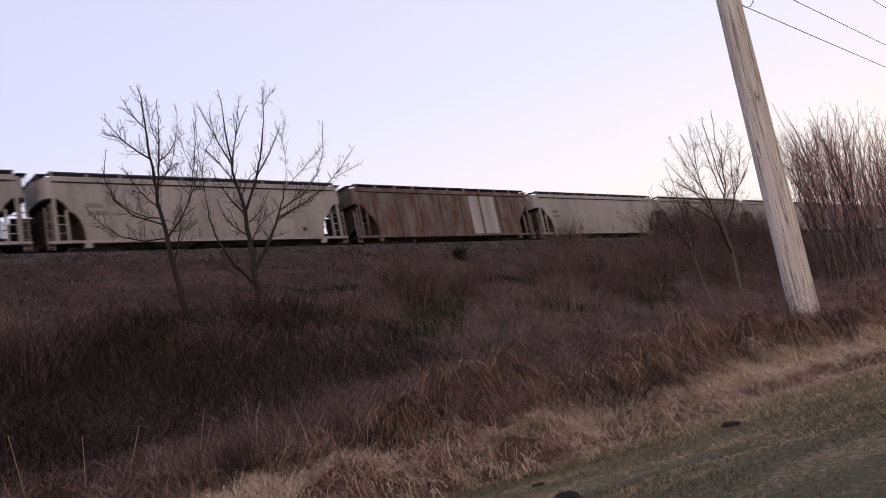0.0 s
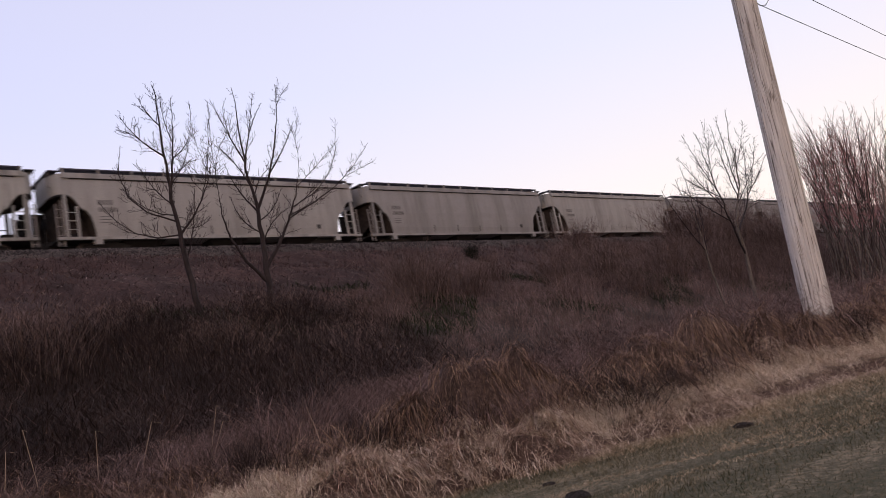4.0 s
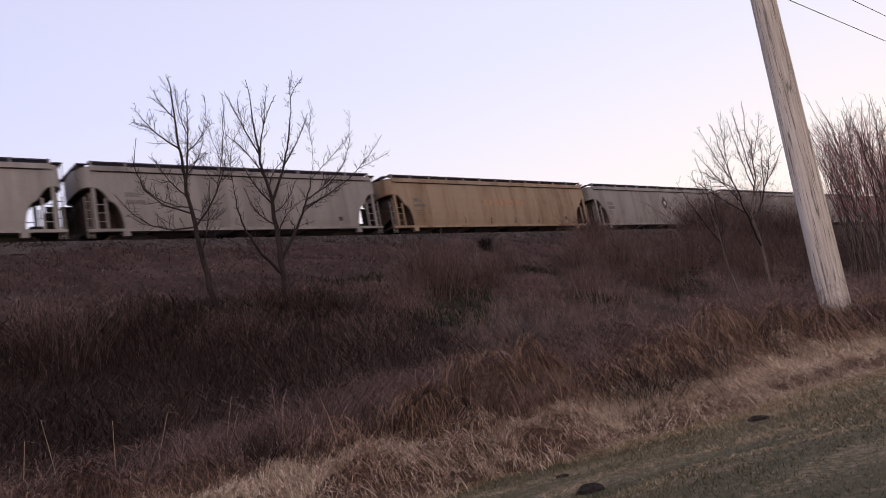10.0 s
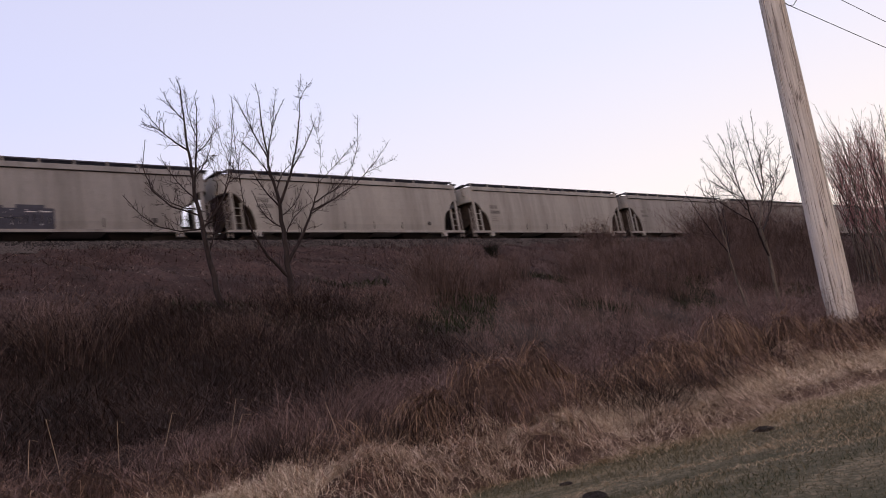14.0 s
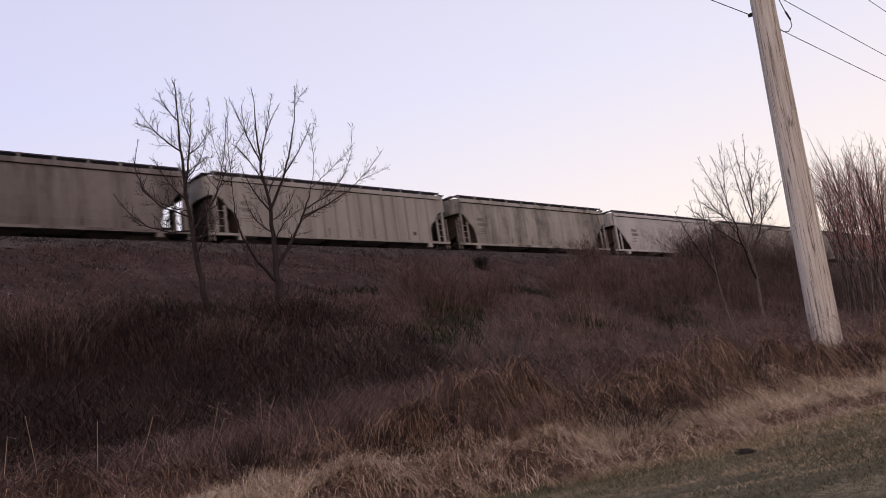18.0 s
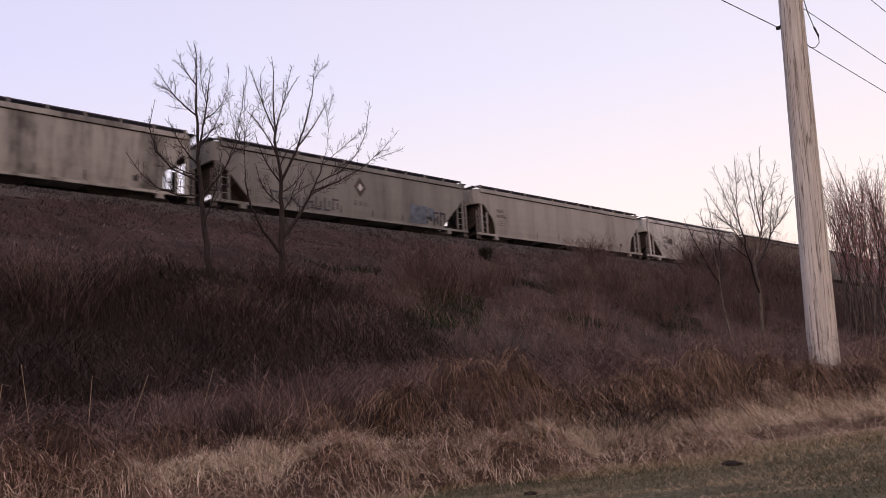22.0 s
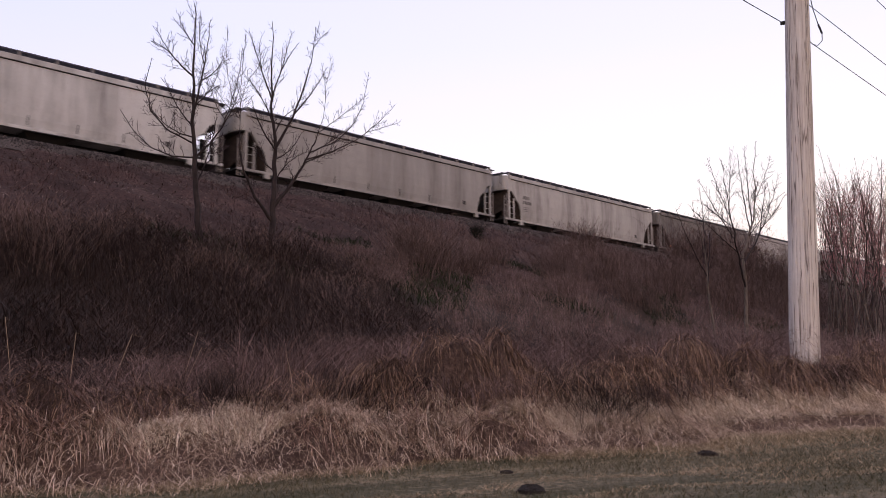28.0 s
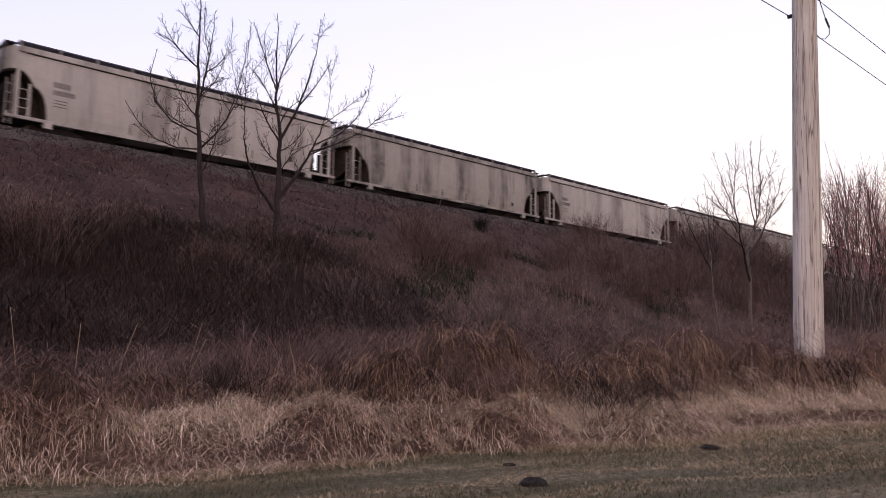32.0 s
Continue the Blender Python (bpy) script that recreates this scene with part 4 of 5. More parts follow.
def shrub(x, y, radius, height, stems, mat=SHRUB, label="dense twiggy brown shrub on the embankment slope"):
    """Stems fan out from the ground and carry three rounds of finer twigs."""
    bx, by = x + rng.normal(0, radius * 0.35, stems), y + rng.normal(0, radius * 0.35, stems)
    base = np.stack([bx, by, land(bx, by) - 0.05], 1)
    h = height * rng.uniform(0.55, 1.0, stems) * np.clip(1.05 - 0.35 * np.hypot(bx - x, by - y) / radius, 0.4, 1)
    bend = leaning(stems, 0.7) + np.stack([bx - x, by - y], 1) / height * 0.8
    chunks = [ribbons(base, h, bend, rng.uniform(0.014, 0.03, stems), 3)]
    for r in range(9):
        f = rng.uniform(0.2, 1.0, stems)
        p = base.copy()
        p[:, :2] += bend * (h * f ** 1.6)[:, None]
        p[:, 2] += h * f
        chunks.append(ribbons(p, h * rng.uniform(0.08, 0.3, stems), leaning(stems, 1.8), rng.uniform(0.007, 0.014, stems), 2, rng.uniform(0, 0.8, stems)))
    ob = new("shrub")
    for name, part_chunks in (("stem_mass", chunks[:1]), ("twig_mass", chunks[1:])):
        o = tagged(new(name, array_mesh(name, *joined(part_chunks), [mat])), kind="stuff")
        o.parent = ob
    return tagged(ob, label, "shrub", "shrubs on the slope")


for x, y, r, h, s in ((22.6, 25.0, 2.0, 2.5, 700), (26.0, 25.6, 1.3, 1.7, 240), (41.4, 30.1, 1.6, 2.6, 480), (38.6, 29.3, 1.4, 1.5, 200), (44.5, 29.3, 1.5, 1.8, 240), (47.0, 28.0, 1.7, 2.0, 400), (51.6, 28.0, 2.2, 4.9, 1000),
                      (55.7, 27.5, 2.4, 5.2, 1000), (49.0, 26.0, 2.2, 3.2, 700), (60.0, 26.5, 2.4, 5.0, 800), (64.0, 26.0, 2.4, 5.0, 700), (58.0, 29.5, 2.0, 4.0, 600), (53.0, 23.5, 2.4, 3.2, 380), (45.5, 22.5, 2.0, 2.6, 300), (59.0, 21.0, 2.6, 4.0, 360), (66.0, 22.0, 2.6, 4.6, 340),
                      (6.3, 22.1, 1.7, 1.9, 340), (8.8, 23.3, 1.5, 1.6, 300), (33.0, 25.5, 2.0, 2.2, 420), (37.5, 25.8, 2.2, 2.6, 480), (42.0, 25.0, 2.2, 2.8, 480), (29.0, 27.0, 1.4, 1.6, 260), (3.2, 21.0, 1.8, 2.0, 320), (11.2, 21.2, 1.6, 1.6, 300), (14.7, 24.0, 1.4, 1.4, 260), (18.4, 23.0, 1.5, 1.5, 260), (30.5, 23.2, 1.6, 1.6, 260), (35.5, 22.5, 1.7, 1.9, 280)):
    shrub(x, y, r, h, s)
for x, y, r, h in ((32.3, 31.0, 0.35, 0.95), (43.4, 29.9, 0.7, 0.6)):
    shrub(x, y, r, h, 260, EVERGREEN, "small dark evergreen bush on the embankment slope")

# ---- dead grass, brush and weeds ----
TURF_BLADE = blade_paint("turf_blade", [(0.30, (0.036, 0.040, 0.019)), (0.5, (0.085, 0.076, 0.043)), (0.70, (0.25, 0.20, 0.13))], patch=0.72, along=3.0)
TAN_BLADE = blade_paint("tan_blade", [(0.25, (0.16, 0.115, 0.070)), (0.5, (0.35, 0.26, 0.17)), (0.75, (0.58, 0.46, 0.32))])
STRAW = blade_paint("fallen_straw", [(0.34, (0.15, 0.100, 0.073)), (0.5, (0.43, 0.313, 0.235)), (0.68, (0.76, 0.61, 0.485))], patch=0.60, clump=4.0)
RUSSET = blade_paint("russet_grass", [(0.34, (0.070, 0.039, 0.032)), (0.5, (0.25, 0.150, 0.115)), (0.68, (0.56, 0.395, 0.305))], patch=0.64, clump=4.0)
TAWNY = blade_paint("tawny_grass", [(0.36, (0.040, 0.024, 0.019)), (0.5, (0.195, 0.121, 0.083)), (0.66, (0.46, 0.31, 0.212))], patch=0.66, clump=3.2)
STEM = blade_paint("brush_stem", [(0.36, (0.043, 0.027, 0.024)), (0.5, (0.132, 0.083, 0.074)), (0.64, (0.30, 0.205, 0.178))], patch=0.76, clump=2.6)
WEED = blade_paint("slope_weed", [(0.30, (0.014, 0.008, 0.0075)), (0.5, (0.045, 0.023, 0.021)), (0.74, (0.115, 0.068, 0.060))])
BRIAR = blade_paint("briar_twig", [(0.36, (0.068, 0.045, 0.041)), (0.5, (0.178, 0.120, 0.109)), (0.64, (0.33, 0.235, 0.21))], patch=0.82, clump=1.2)
# near-black twigs: shade inside thicket and hollows, put into their colour
SHADE = blade_paint("thicket_shade", [(0.36, (0.011, 0.0075, 0.0065)), (0.5, (0.031, 0.020, 0.018)), (0.64, (0.075, 0.051, 0.044))], patch=0.8, clump=1.5)
GREEN = blade_paint("winter_green", [(0.25, (0.012, 0.017, 0.008)), (0.75, (0.036, 0.046, 0.021))])


def lumps(x, y, s, seed=0.0):
    return 0.5 + 0.25 * (np.sin(x * s + 1.3 * np.sin(y * s * 0.8 + seed)) + np.sin(y * s * 1.3 + 1.7 * np.sin(x * s * 0.6 + seed * 2)))


# turf
n = 190000
x = rng.uniform(0.5, 24, n)
y = verge(x) + 0.2 - np.abs(rng.normal(0, 2.5, n))
base = np.stack([x, y, land(x, y) - 0.005], 1)
h = rng.uniform(0.012, 0.038, n) * (0.5 + 0.9 * lumps(x, y, 2.3))
stuff("mown_grass", [ribbons(base, h, leaning(n, 1.3), np.full(n, 0.007), 1)], TURF_BLADE, "short mown winter turf of green and straw blades", "grass")

n = 70000
x = rng.uniform(-1, 26, n)
y = verge(x) + 0.15 - np.abs(rng.normal(0, 0.12 + 0.11 * np.clip(x - 5, 0, 20), n))
base = np.stack([x, y, land(x, y) - 0.005], 1)
stuff("tan_turf", [ribbons(base, rng.uniform(0.02, 0.08, n), leaning(n, 1.8), rng.uniform(0.005, 0.008, n), 2, rng.uniform(0, 0.6, n))], TAN_BLADE, "bleached tan turf along the verge", "grass")

n = 22000
x = rng.uniform(1, 24, n)
y = verge(x) - np.where(rng.uniform(0, 1, n) < 0.5, 1.25, 2.0) + rng.normal(0, 0.07, n)
base = np.stack([x, y, land(x, y) - 0.004], 1)
stuff("wheel_track_turf", [ribbons(base, rng.uniform(0.01, 0.03, n), leaning(n, 2.2), rng.uniform(0.006, 0.010, n), 1)], TAN_BLADE, "two flattened bleached wheel tracks in the turf", "grass")

n = 46000
x = rng.uniform(5.5, 24, n)
y = verge(x) - rng.uniform(0.1, 3.2, n)
k = lumps(x * 0.35, y + 0.31 * x, 3.1, 1.9)
keep = k > rng.uniform(0.1, 0.9, n)
x, y = x[keep], y[keep]
n = len(x)
base = np.stack([x, y, land(x, y) - 0.004], 1)
stuff("bleached_turf", [ribbons(base, rng.uniform(0.015, 0.045, n), leaning(n, 2.0), rng.uniform(0.005, 0.009, n), 2, rng.uniform(0, 0.6, n))], TAN_BLADE, "bleached streaks along the mown turf", "grass")

# dead grass fallen into heaps along the verge: (x, y, half width, height)
FRONT_HEAPS = [(1.72, 6.35, 0.28, 0.32), (2.04, 6.20, 0.2, 0.20), (2.35, 6.05, 0.18, 0.19), (3.25, 6.01, 0.3, 0.05), (3.96, 5.63, 0.28, 0.25), (4.23, 5.40, 0.2, 0.18),
               (4.68, 5.25, 0.2, 0.23), (5.12, 5.06, 0.22, 0.22), (5.70, 4.83, 0.18, 0.18), (6.57, 4.50, 0.22, 0.13), (7.30, 4.26, 0.27, 0.10)]
BACK_HEAPS = [(2.78, 6.61, 0.17, 0.40), (2.38, 6.79, 0.13, 0.26), (3.07, 6.37, 0.16, 0.19), (3.80, 6.23, 0.17, 0.20), (4.91, 5.83, 0.15, 0.25), (5.57, 5.92, 0.32, 0.56), (6.24, 5.55, 0.15, 0.50),
              (7.17, 5.20, 0.22, 0.41), (7.80, 4.95, 0.24, 0.35), (8.51, 4.73, 0.28, 0.34), (9.28, 4.48, 0.29, 0.33), (9.87, 4.19, 0.27, 0.30), (10.70, 3.83, 0.34, 0.34)]
far_x = np.concatenate([np.arange(11.3, 30, 0.75), np.arange(-3, 1.5, 0.55)])
far_x = far_x + rng.normal(0, 0.15, len(far_x))
far_heaps = [(a, float(verge(a)) + rng.uniform(0.4, 1.2), rng.uniform(0.2, 0.4), rng.uniform(0.12, 0.34)) for a in far_x]
HEAPS = FRONT_HEAPS + [(a, b, r * 1.15, h * 0.62) for a, b, r, h in BACK_HEAPS] + far_heaps


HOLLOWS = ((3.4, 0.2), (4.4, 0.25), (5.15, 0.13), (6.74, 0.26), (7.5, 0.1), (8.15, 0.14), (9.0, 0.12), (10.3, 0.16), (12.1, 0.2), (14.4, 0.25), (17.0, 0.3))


def brow(x):
    """How far behind the verge the standing grass begins."""
    b = 0.80 + 0.10 * np.sin(2.1 * x + 1) + 0.07 * np.sin(5.3 * x) + 0.04 * np.sin(13.1 * x + 2)
    for a, r in HOLLOWS:
        b = b + 0.30 * np.exp(-((x - a) / r) ** 2)
    return b


def pile(x, y):
    """How high the fallen grass lies over the ground: tufts, a flat strip, then a standing wall."""
    v = y - verge(x)
    flat = 1 - 0.75 * np.exp(-((v - 0.58) / 0.18) ** 4) * np.clip((x - 5.2) / 1.0, 0, 1)
    low = (0.07 * lumps(x, y, 4.2, 0.7) + 0.06 * lumps(x, y, 9.0, 2.2)) * np.clip(v / 0.25, 0, 1) * flat
    wall = 0.20 + 0.42 * lumps(x, 0 * x + 3, 1.7, 0.6) * (0.7 + 0.5 * lumps(x, y, 6.0, 1.1))
    wall = wall * (0.45 + 0.95 * lumps(x, y, 7.5, 2.0)) * (0.5 + 0.5 * np.clip((x - 4.3) / 0.6, 0, 1))
    for a, r in HOLLOWS:
        wall = wall * (1 - 0.7 * np.exp(-((x - a) / r) ** 2))
    wall = wall * smooth01((v - brow(x)) / 0.16) * (1 - smooth01((v - brow(x) - 0.35) / 0.6))
    up = np.zeros_like(x)
    wx, wy = x + 0.10 * np.sin(8 * y + 4 * x) + 0.06 * np.sin(19 * y + 7 * x) + 0.03 * np.sin(41 * y), y + 0.10 * np.sin(7 * x + 3 * y) + 0.06 * np.sin(23 * x + 2) + 0.03 * np.sin(47 * x)
    for a, b, r, h in HEAPS:
        q = ((wx - a) ** 2 + (wy - b) ** 2) / (1.3 * r * r)
        up = np.maximum(up, h * np.exp(-q * 0.8))
    return low + np.maximum(up, wall)


def thatch(n, x, y, mat, name, label, length, width, fall, stir):
    """Short strands lying on the heaps, partly combed downhill, partly tossed about."""
    top = lambda a, b: land(a, b) + pile(a, b)
    z = top(x, y)
    slope = np.stack([(top(x + 0.04, y) - z) / 0.04, (top(x, y + 0.04) - z) / 0.04], 1)
    slope *= np.minimum(1, 2.0 / np.maximum(1e-6, np.hypot(slope[:, 0], slope[:, 1])))[:, None]
    a = rng.uniform(0, 2 * np.pi, n)
    way = np.stack([np.cos(a), np.sin(a)], 1) * stir - slope * fall
    way /= np.maximum(0.2, np.hypot(way[:, 0], way[:, 1]))[:, None]
    reach = rng.uniform(*length, n) / np.sqrt(1 + (slope ** 2).sum(1))
    lift = reach * rng.uniform(0.15, 0.75, n)
    fallen = (slope * way).sum(1) * reach
    droop = 1 - fallen / lift + rng.uniform(-0.5, 0.35, n)
    base = np.stack([x, y, z + rng.uniform(-0.02, 0.02, n)], 1)
    return stuff(name, [ribbons(base, lift, way * (reach / lift)[:, None], rng.uniform(*width, n), 4, droop, power=1.0, taper=0.5, curl=0.035)], mat, label, "straw")


bank_x, bank_v = np.arange(-3, 30, 0.11), np.linspace(-0.05, 2.4, 34)
BX, BV = np.meshgrid(bank_x, bank_v)
BY = verge(BX) + BV
BZ = land(BX, BY) + pile(BX, BY) - 0.03 - 0.12 * np.clip((BV - 2.0) / 0.4, 0, 1) - 0.08 * np.clip(-BV / 0.05, 0, 1)
idx = np.arange(BX.size).reshape(BX.shape)
quads = np.stack([idx[:-1, :-1], idx[:-1, 1:], idx[1:, 1:], idx[1:, :-1]], -1).reshape(-1, 4)
THATCH = earth("thatch", (0.030, 0.018, 0.015), (0.105, 0.064, 0.050), (0.25, 0.168, 0.125), 30, 1.0)
straw_bank = new("straw_bank", array_mesh("straw_bank", np.stack([BX, BY, BZ], -1).reshape(-1, 3), quads, np.zeros((0, 3), int), [THATCH], None, True))
tagged(straw_bank, "packed bank of russet dead grass along the verge", "straw", kind="stuff")

n = 105000
x = -3 + 33 * rng.uniform(0, 1, n) ** 1.35
y = verge(x) + rng.uniform(-0.08, 2.3, n)
face_x = -3 + 33 * rng.uniform(0, 1, 42000) ** 1.35
x, y = np.concatenate([x, face_x]), np.concatenate([y, verge(face_x) + brow(face_x) + rng.uniform(-0.02, 0.24, len(face_x))])
near_n = [int(5200 * math.sqrt(q[2] * q[3])) if -1 < q[0] < 13 else 500 for q in HEAPS]
x = np.concatenate([x] + [q[0] + rng.normal(0, 0.62 * q[2], k) for q, k in zip(HEAPS, near_n)])
y = np.concatenate([y] + [q[1] + rng.normal(0, 0.62 * q[2], k) for q, k in zip(HEAPS, near_n)])
v, n = y - verge(x), len(x)
h = pile(x, y)
bright = lumps(x, y, 1.9, 0.4) * 0.6 + lumps(x, y, 5.0, 1.0) * 0.4 - 0.9 * h - 0.30 * v + rng.uniform(-0.15, 0.15, n) + 0.5 * ((x > 5.4) & (v > 0.5))
back = v > brow(x) - 0.04 + 0.04 * rng.normal(0, 1, n)
straw, tawny = (bright > 0.12) & ~back, back
russet = ~straw & ~back
gap = np.zeros(n)                                   # few strands in the dark hollows
for a, r in HOLLOWS:
    gap = np.maximum(gap, np.exp(-((x - a) / r) ** 2))
tawny &= gap < rng.uniform(0.1, 1.0, n)
brown = tawny & (rng.uniform(0, 1, n) < 0.3 + 0.35 * (x < 4.4))
tawny &= ~brown
for pick, mat, name, label, length, fall, stir in ((straw, STRAW, "matted_straw", "pale fallen straw matted along the mown verge", (0.06, 0.30), 0.5, 1.0),
                                                   (russet, RUSSET, "russet_thatch", "russet dead grass tumbled over low heaps", (0.06, 0.32), 0.6, 1.0),
                                                   (tawny, TAWNY, "tawny_thatch", "tawny dead grass hanging from the heaps behind", (0.08, 0.34), 0.9, 0.85),
                                                   (brown, STEM, "brown_thatch", "purple-brown stems tangled into the standing grass", (0.10, 0.40), 0.5, 1.0)):
    thatch(int(pick.sum()), x[pick], y[pick], mat, name, label, length, (0.003, 0.0075), fall, stir)
# bleached straw lying flat where the heaps leave a gap
n = 40000
spot = np.clip(rng.integers(1, 9, n) // 2, 0, 3)
x = np.array([3.1, 6.4, 7.9, 9.6])[spot] + rng.normal(0, 1, n) * np.array([0.45, 0.7, 0.8, 1.0])[spot]
y = verge(x) + np.array([0.68, 0.60, 0.58, 0.54])[spot] + rng.normal(0, 0.10, n)
keep = y - verge(x) < brow(x) - 0.02
x, y, n = x[keep], y[keep], int(keep.sum())
BLEACHED = blade_paint("bleached_straw", [(0.34, (0.30, 0.225, 0.165)), (0.5, (0.60, 0.475, 0.36)), (0.68, (0.84, 0.71, 0.56))], patch=0.6, clump=4.0)
thatch(n, x, y, BLEACHED, "flat_straw", "bleached straw lying flat behind the verge", (0.06, 0.22), (0.003, 0.007), 0.2, 1.0)


def heaps(blades, x, y, hh, mat, name, label, reach, width, spread_r=0.10, push=(0.0, 0.0), mess=0.10, droop=(0.72, 1.02)):
    """Umbrella-shaped heaps: blades rise, bend outwards and hang down again."""
    m = len(x) * blades
    c = np.repeat(np.stack([x, y], 1), blades, 0)
    a = rng.uniform(0, 2 * np.pi, m)
    out = np.stack([np.cos(a), np.sin(a)], 1)
    c = c + out * np.abs(rng.normal(0, spread_r, m))[:, None]
    base = np.stack([c[:, 0], c[:, 1], land(c[:, 0], c[:, 1]) - 0.02], 1)
    h = np.repeat(hh, blades) * rng.uniform(0.28, 1.0, m) / 0.42
    bend = out * (rng.uniform(0.25, 1.0, m) * np.repeat(reach, blades) / h)[:, None] + leaning(m, mess) + np.repeat(leaning(len(x), mess * 0.7), blades, 0) + np.array(push)
    return stuff(name, [ribbons(base, h, bend, rng.uniform(*width, m), 7, rng.uniform(*droop, m), power=1.0, taper=0.35, curl=0.06)], mat, label, "grass")


# tawny curtains behind the straw, dark hollows between them
hx = np.array([2.1, 4.25, 4.4, 5.0, 5.35, 5.6, 5.72, 6.05, 6.2, 7.0, 7.1, 7.75, 7.9, 8.2, 8.35, 8.7, 9.1, 9.25, 9.55, 9.9] + list(np.cumsum(rng.uniform(0.25, 0.95, 50)) + 10.2))
hx = hx + rng.normal(0, 0.06, len(hx))
hy = verge(hx) + 1.12 + rng.normal(0, 0.14, len(hx))
heaps(150, hx, hy, rng.uniform(0.20, 0.50, len(hx)), TAWNY, "tawny_heap", "hanging curtains of tall tawny dead grass", rng.uniform(0.25, 0.55, len(hx)), (0.003, 0.006), 0.12, (0, 0), 0.9, (0.8, 1.15))
n = 40
x = rng.uniform(4.5, 40, n)
y = verge(x) + rng.uniform(1.4, 2.2, n)
heaps(180, x, y, rng.uniform(0.30, 0.56, n), TAWNY, "tawny_heap", "heaps of tall tawny dead grass in the brush", rng.uniform(0.25, 0.45, n), (0.003, 0.006), 0.15, (0, 0), 1.15, (0.8, 1.2))
n = 16
heaps(300, rng.uniform(9.8, 12.8, n), rng.uniform(3.9, 4.45, n), rng.uniform(0.28, 0.46, n), TAWNY, "pole_grass", "tall tawny grass round the foot of the pole", rng.uniform(0.25, 0.4, n), (0.003, 0.007), 0.12, (0, 0), 0.7, (0.8, 1.1))
# loose seed stems standing up out of the heaps
n = 2600
x = rng.uniform(-4, 30, n)
y = verge(x) + rng.uniform(0.7, 2.4, n)
base = np.stack([x, y, land(x, y) - 0.02], 1)
stuff("seed_stems", [ribbons(base, rng.uniform(0.25, 0.75, n), leaning(n, 0.7), rng.uniform(0.003, 0.006, n), 5, rng.uniform(0.0, 0.5, n))], RUSSET, "thin bent seed stems over the dead grass", "grass")
# stems that fill the hollows, the shade there put into their dark colour
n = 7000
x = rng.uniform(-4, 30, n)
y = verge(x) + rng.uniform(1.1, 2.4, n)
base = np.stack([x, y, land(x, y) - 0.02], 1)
stuff("hollow_stems", [ribbons(base, rng.uniform(0.2, 0.6, n), leaning(n, 0.5), rng.uniform(0.006, 0.014, n), 2)], SHADE, "stems in the hollows of the grass, shade in their colour", "brush")


# more shade-coloured twigs, to darken each hollow
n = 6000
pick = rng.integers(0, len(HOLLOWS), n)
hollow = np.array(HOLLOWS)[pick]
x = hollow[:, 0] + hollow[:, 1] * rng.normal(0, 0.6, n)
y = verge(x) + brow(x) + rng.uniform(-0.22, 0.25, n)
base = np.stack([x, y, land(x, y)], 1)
stuff("hollow_twigs", [ribbons(base, rng.uniform(0.2, 0.62, n), leaning(n, 0.5), rng.uniform(0.004, 0.010, n), 3, rng.uniform(0, 0.5, n), curl=0.05)], SHADE, "twigs standing in hollows between grass heaps, coloured as shade", "brush")


def brush(n, x, y, hh, mat, name, label, width, twigs=3, lean=0.25, wild=1.2):
    base = np.stack([x, y, land(x, y) - 0.03], 1)
    bend = leaning(n, lean)
    chunks = [ribbons(base, hh, bend, width, 3, rng.uniform(0, 0.35, n), curl=0.05)]
    for _ in range(twigs):
        f = rng.uniform(0.3, 0.95, n)
        p = base.copy()
        p[:, :2] += bend * (hh * f ** 1.6)[:, None]
        p[:, 2] += hh * f * 0.92
        l = hh * rng.uniform(0.10, 0.32, n)
        chunks.append(ribbons(p, l, leaning(n, wild * 1.6), width * 0.7, 2, rng.uniform(0, 1.3, n), curl=0.03))
    return stuff(name, chunks, mat, label, "brush")


def mounds(x, y, radius, hh, canes, mat, name, label):
    """Bramble mounds: canes arch out from the middle and hang down round a dark hollow, with side twigs."""
    m = len(x) * canes
    c = np.repeat(np.stack([x, y], 1), canes, 0)
    r, H = np.repeat(radius, canes), np.repeat(hh, canes)
    a = rng.uniform(0, 2 * np.pi, m)
    out = np.stack([np.cos(a), np.sin(a)], 1)
    c = c + out * (r * 0.45 * rng.uniform(0, 1, m))[:, None] + rng.normal(0, 0.06, (m, 2))
    base = np.stack([c[:, 0], c[:, 1], land(c[:, 0], c[:, 1]) - 0.03], 1)
    droop = rng.uniform(0.62, 1.12, m)
    h = H * rng.uniform(0.6, 1.08, m) * 1.5 * np.sqrt(3 * droop)
    bend = out * (r * rng.uniform(0.5, 1.7, m) / h)[:, None] + leaning(m, 0.85) + np.repeat(leaning(len(x), 0.4), canes, 0)
    width = rng.uniform(0.0025, 0.006, m)
    chunks = [ribbons(base, h, bend, width, 7, droop, power=1.0, taper=0.3, curl=0.08)]
    for _ in range(3):
        f = rng.uniform(0.3, 0.95, m)
        q = base.copy()
        q[:, :2] += bend * (h * f)[:, None]
        q[:, 2] += h * (f - droop * f ** 3)
        chunks.append(ribbons(q, rng.uniform(0.04, 0.16, m), leaning(m, 3.0), width * 0.7, 3, rng.uniform(0, 1.6, m), power=1.0, taper=0.5, curl=0.03))
    return stuff(name, chunks, mat, label, "brambles")


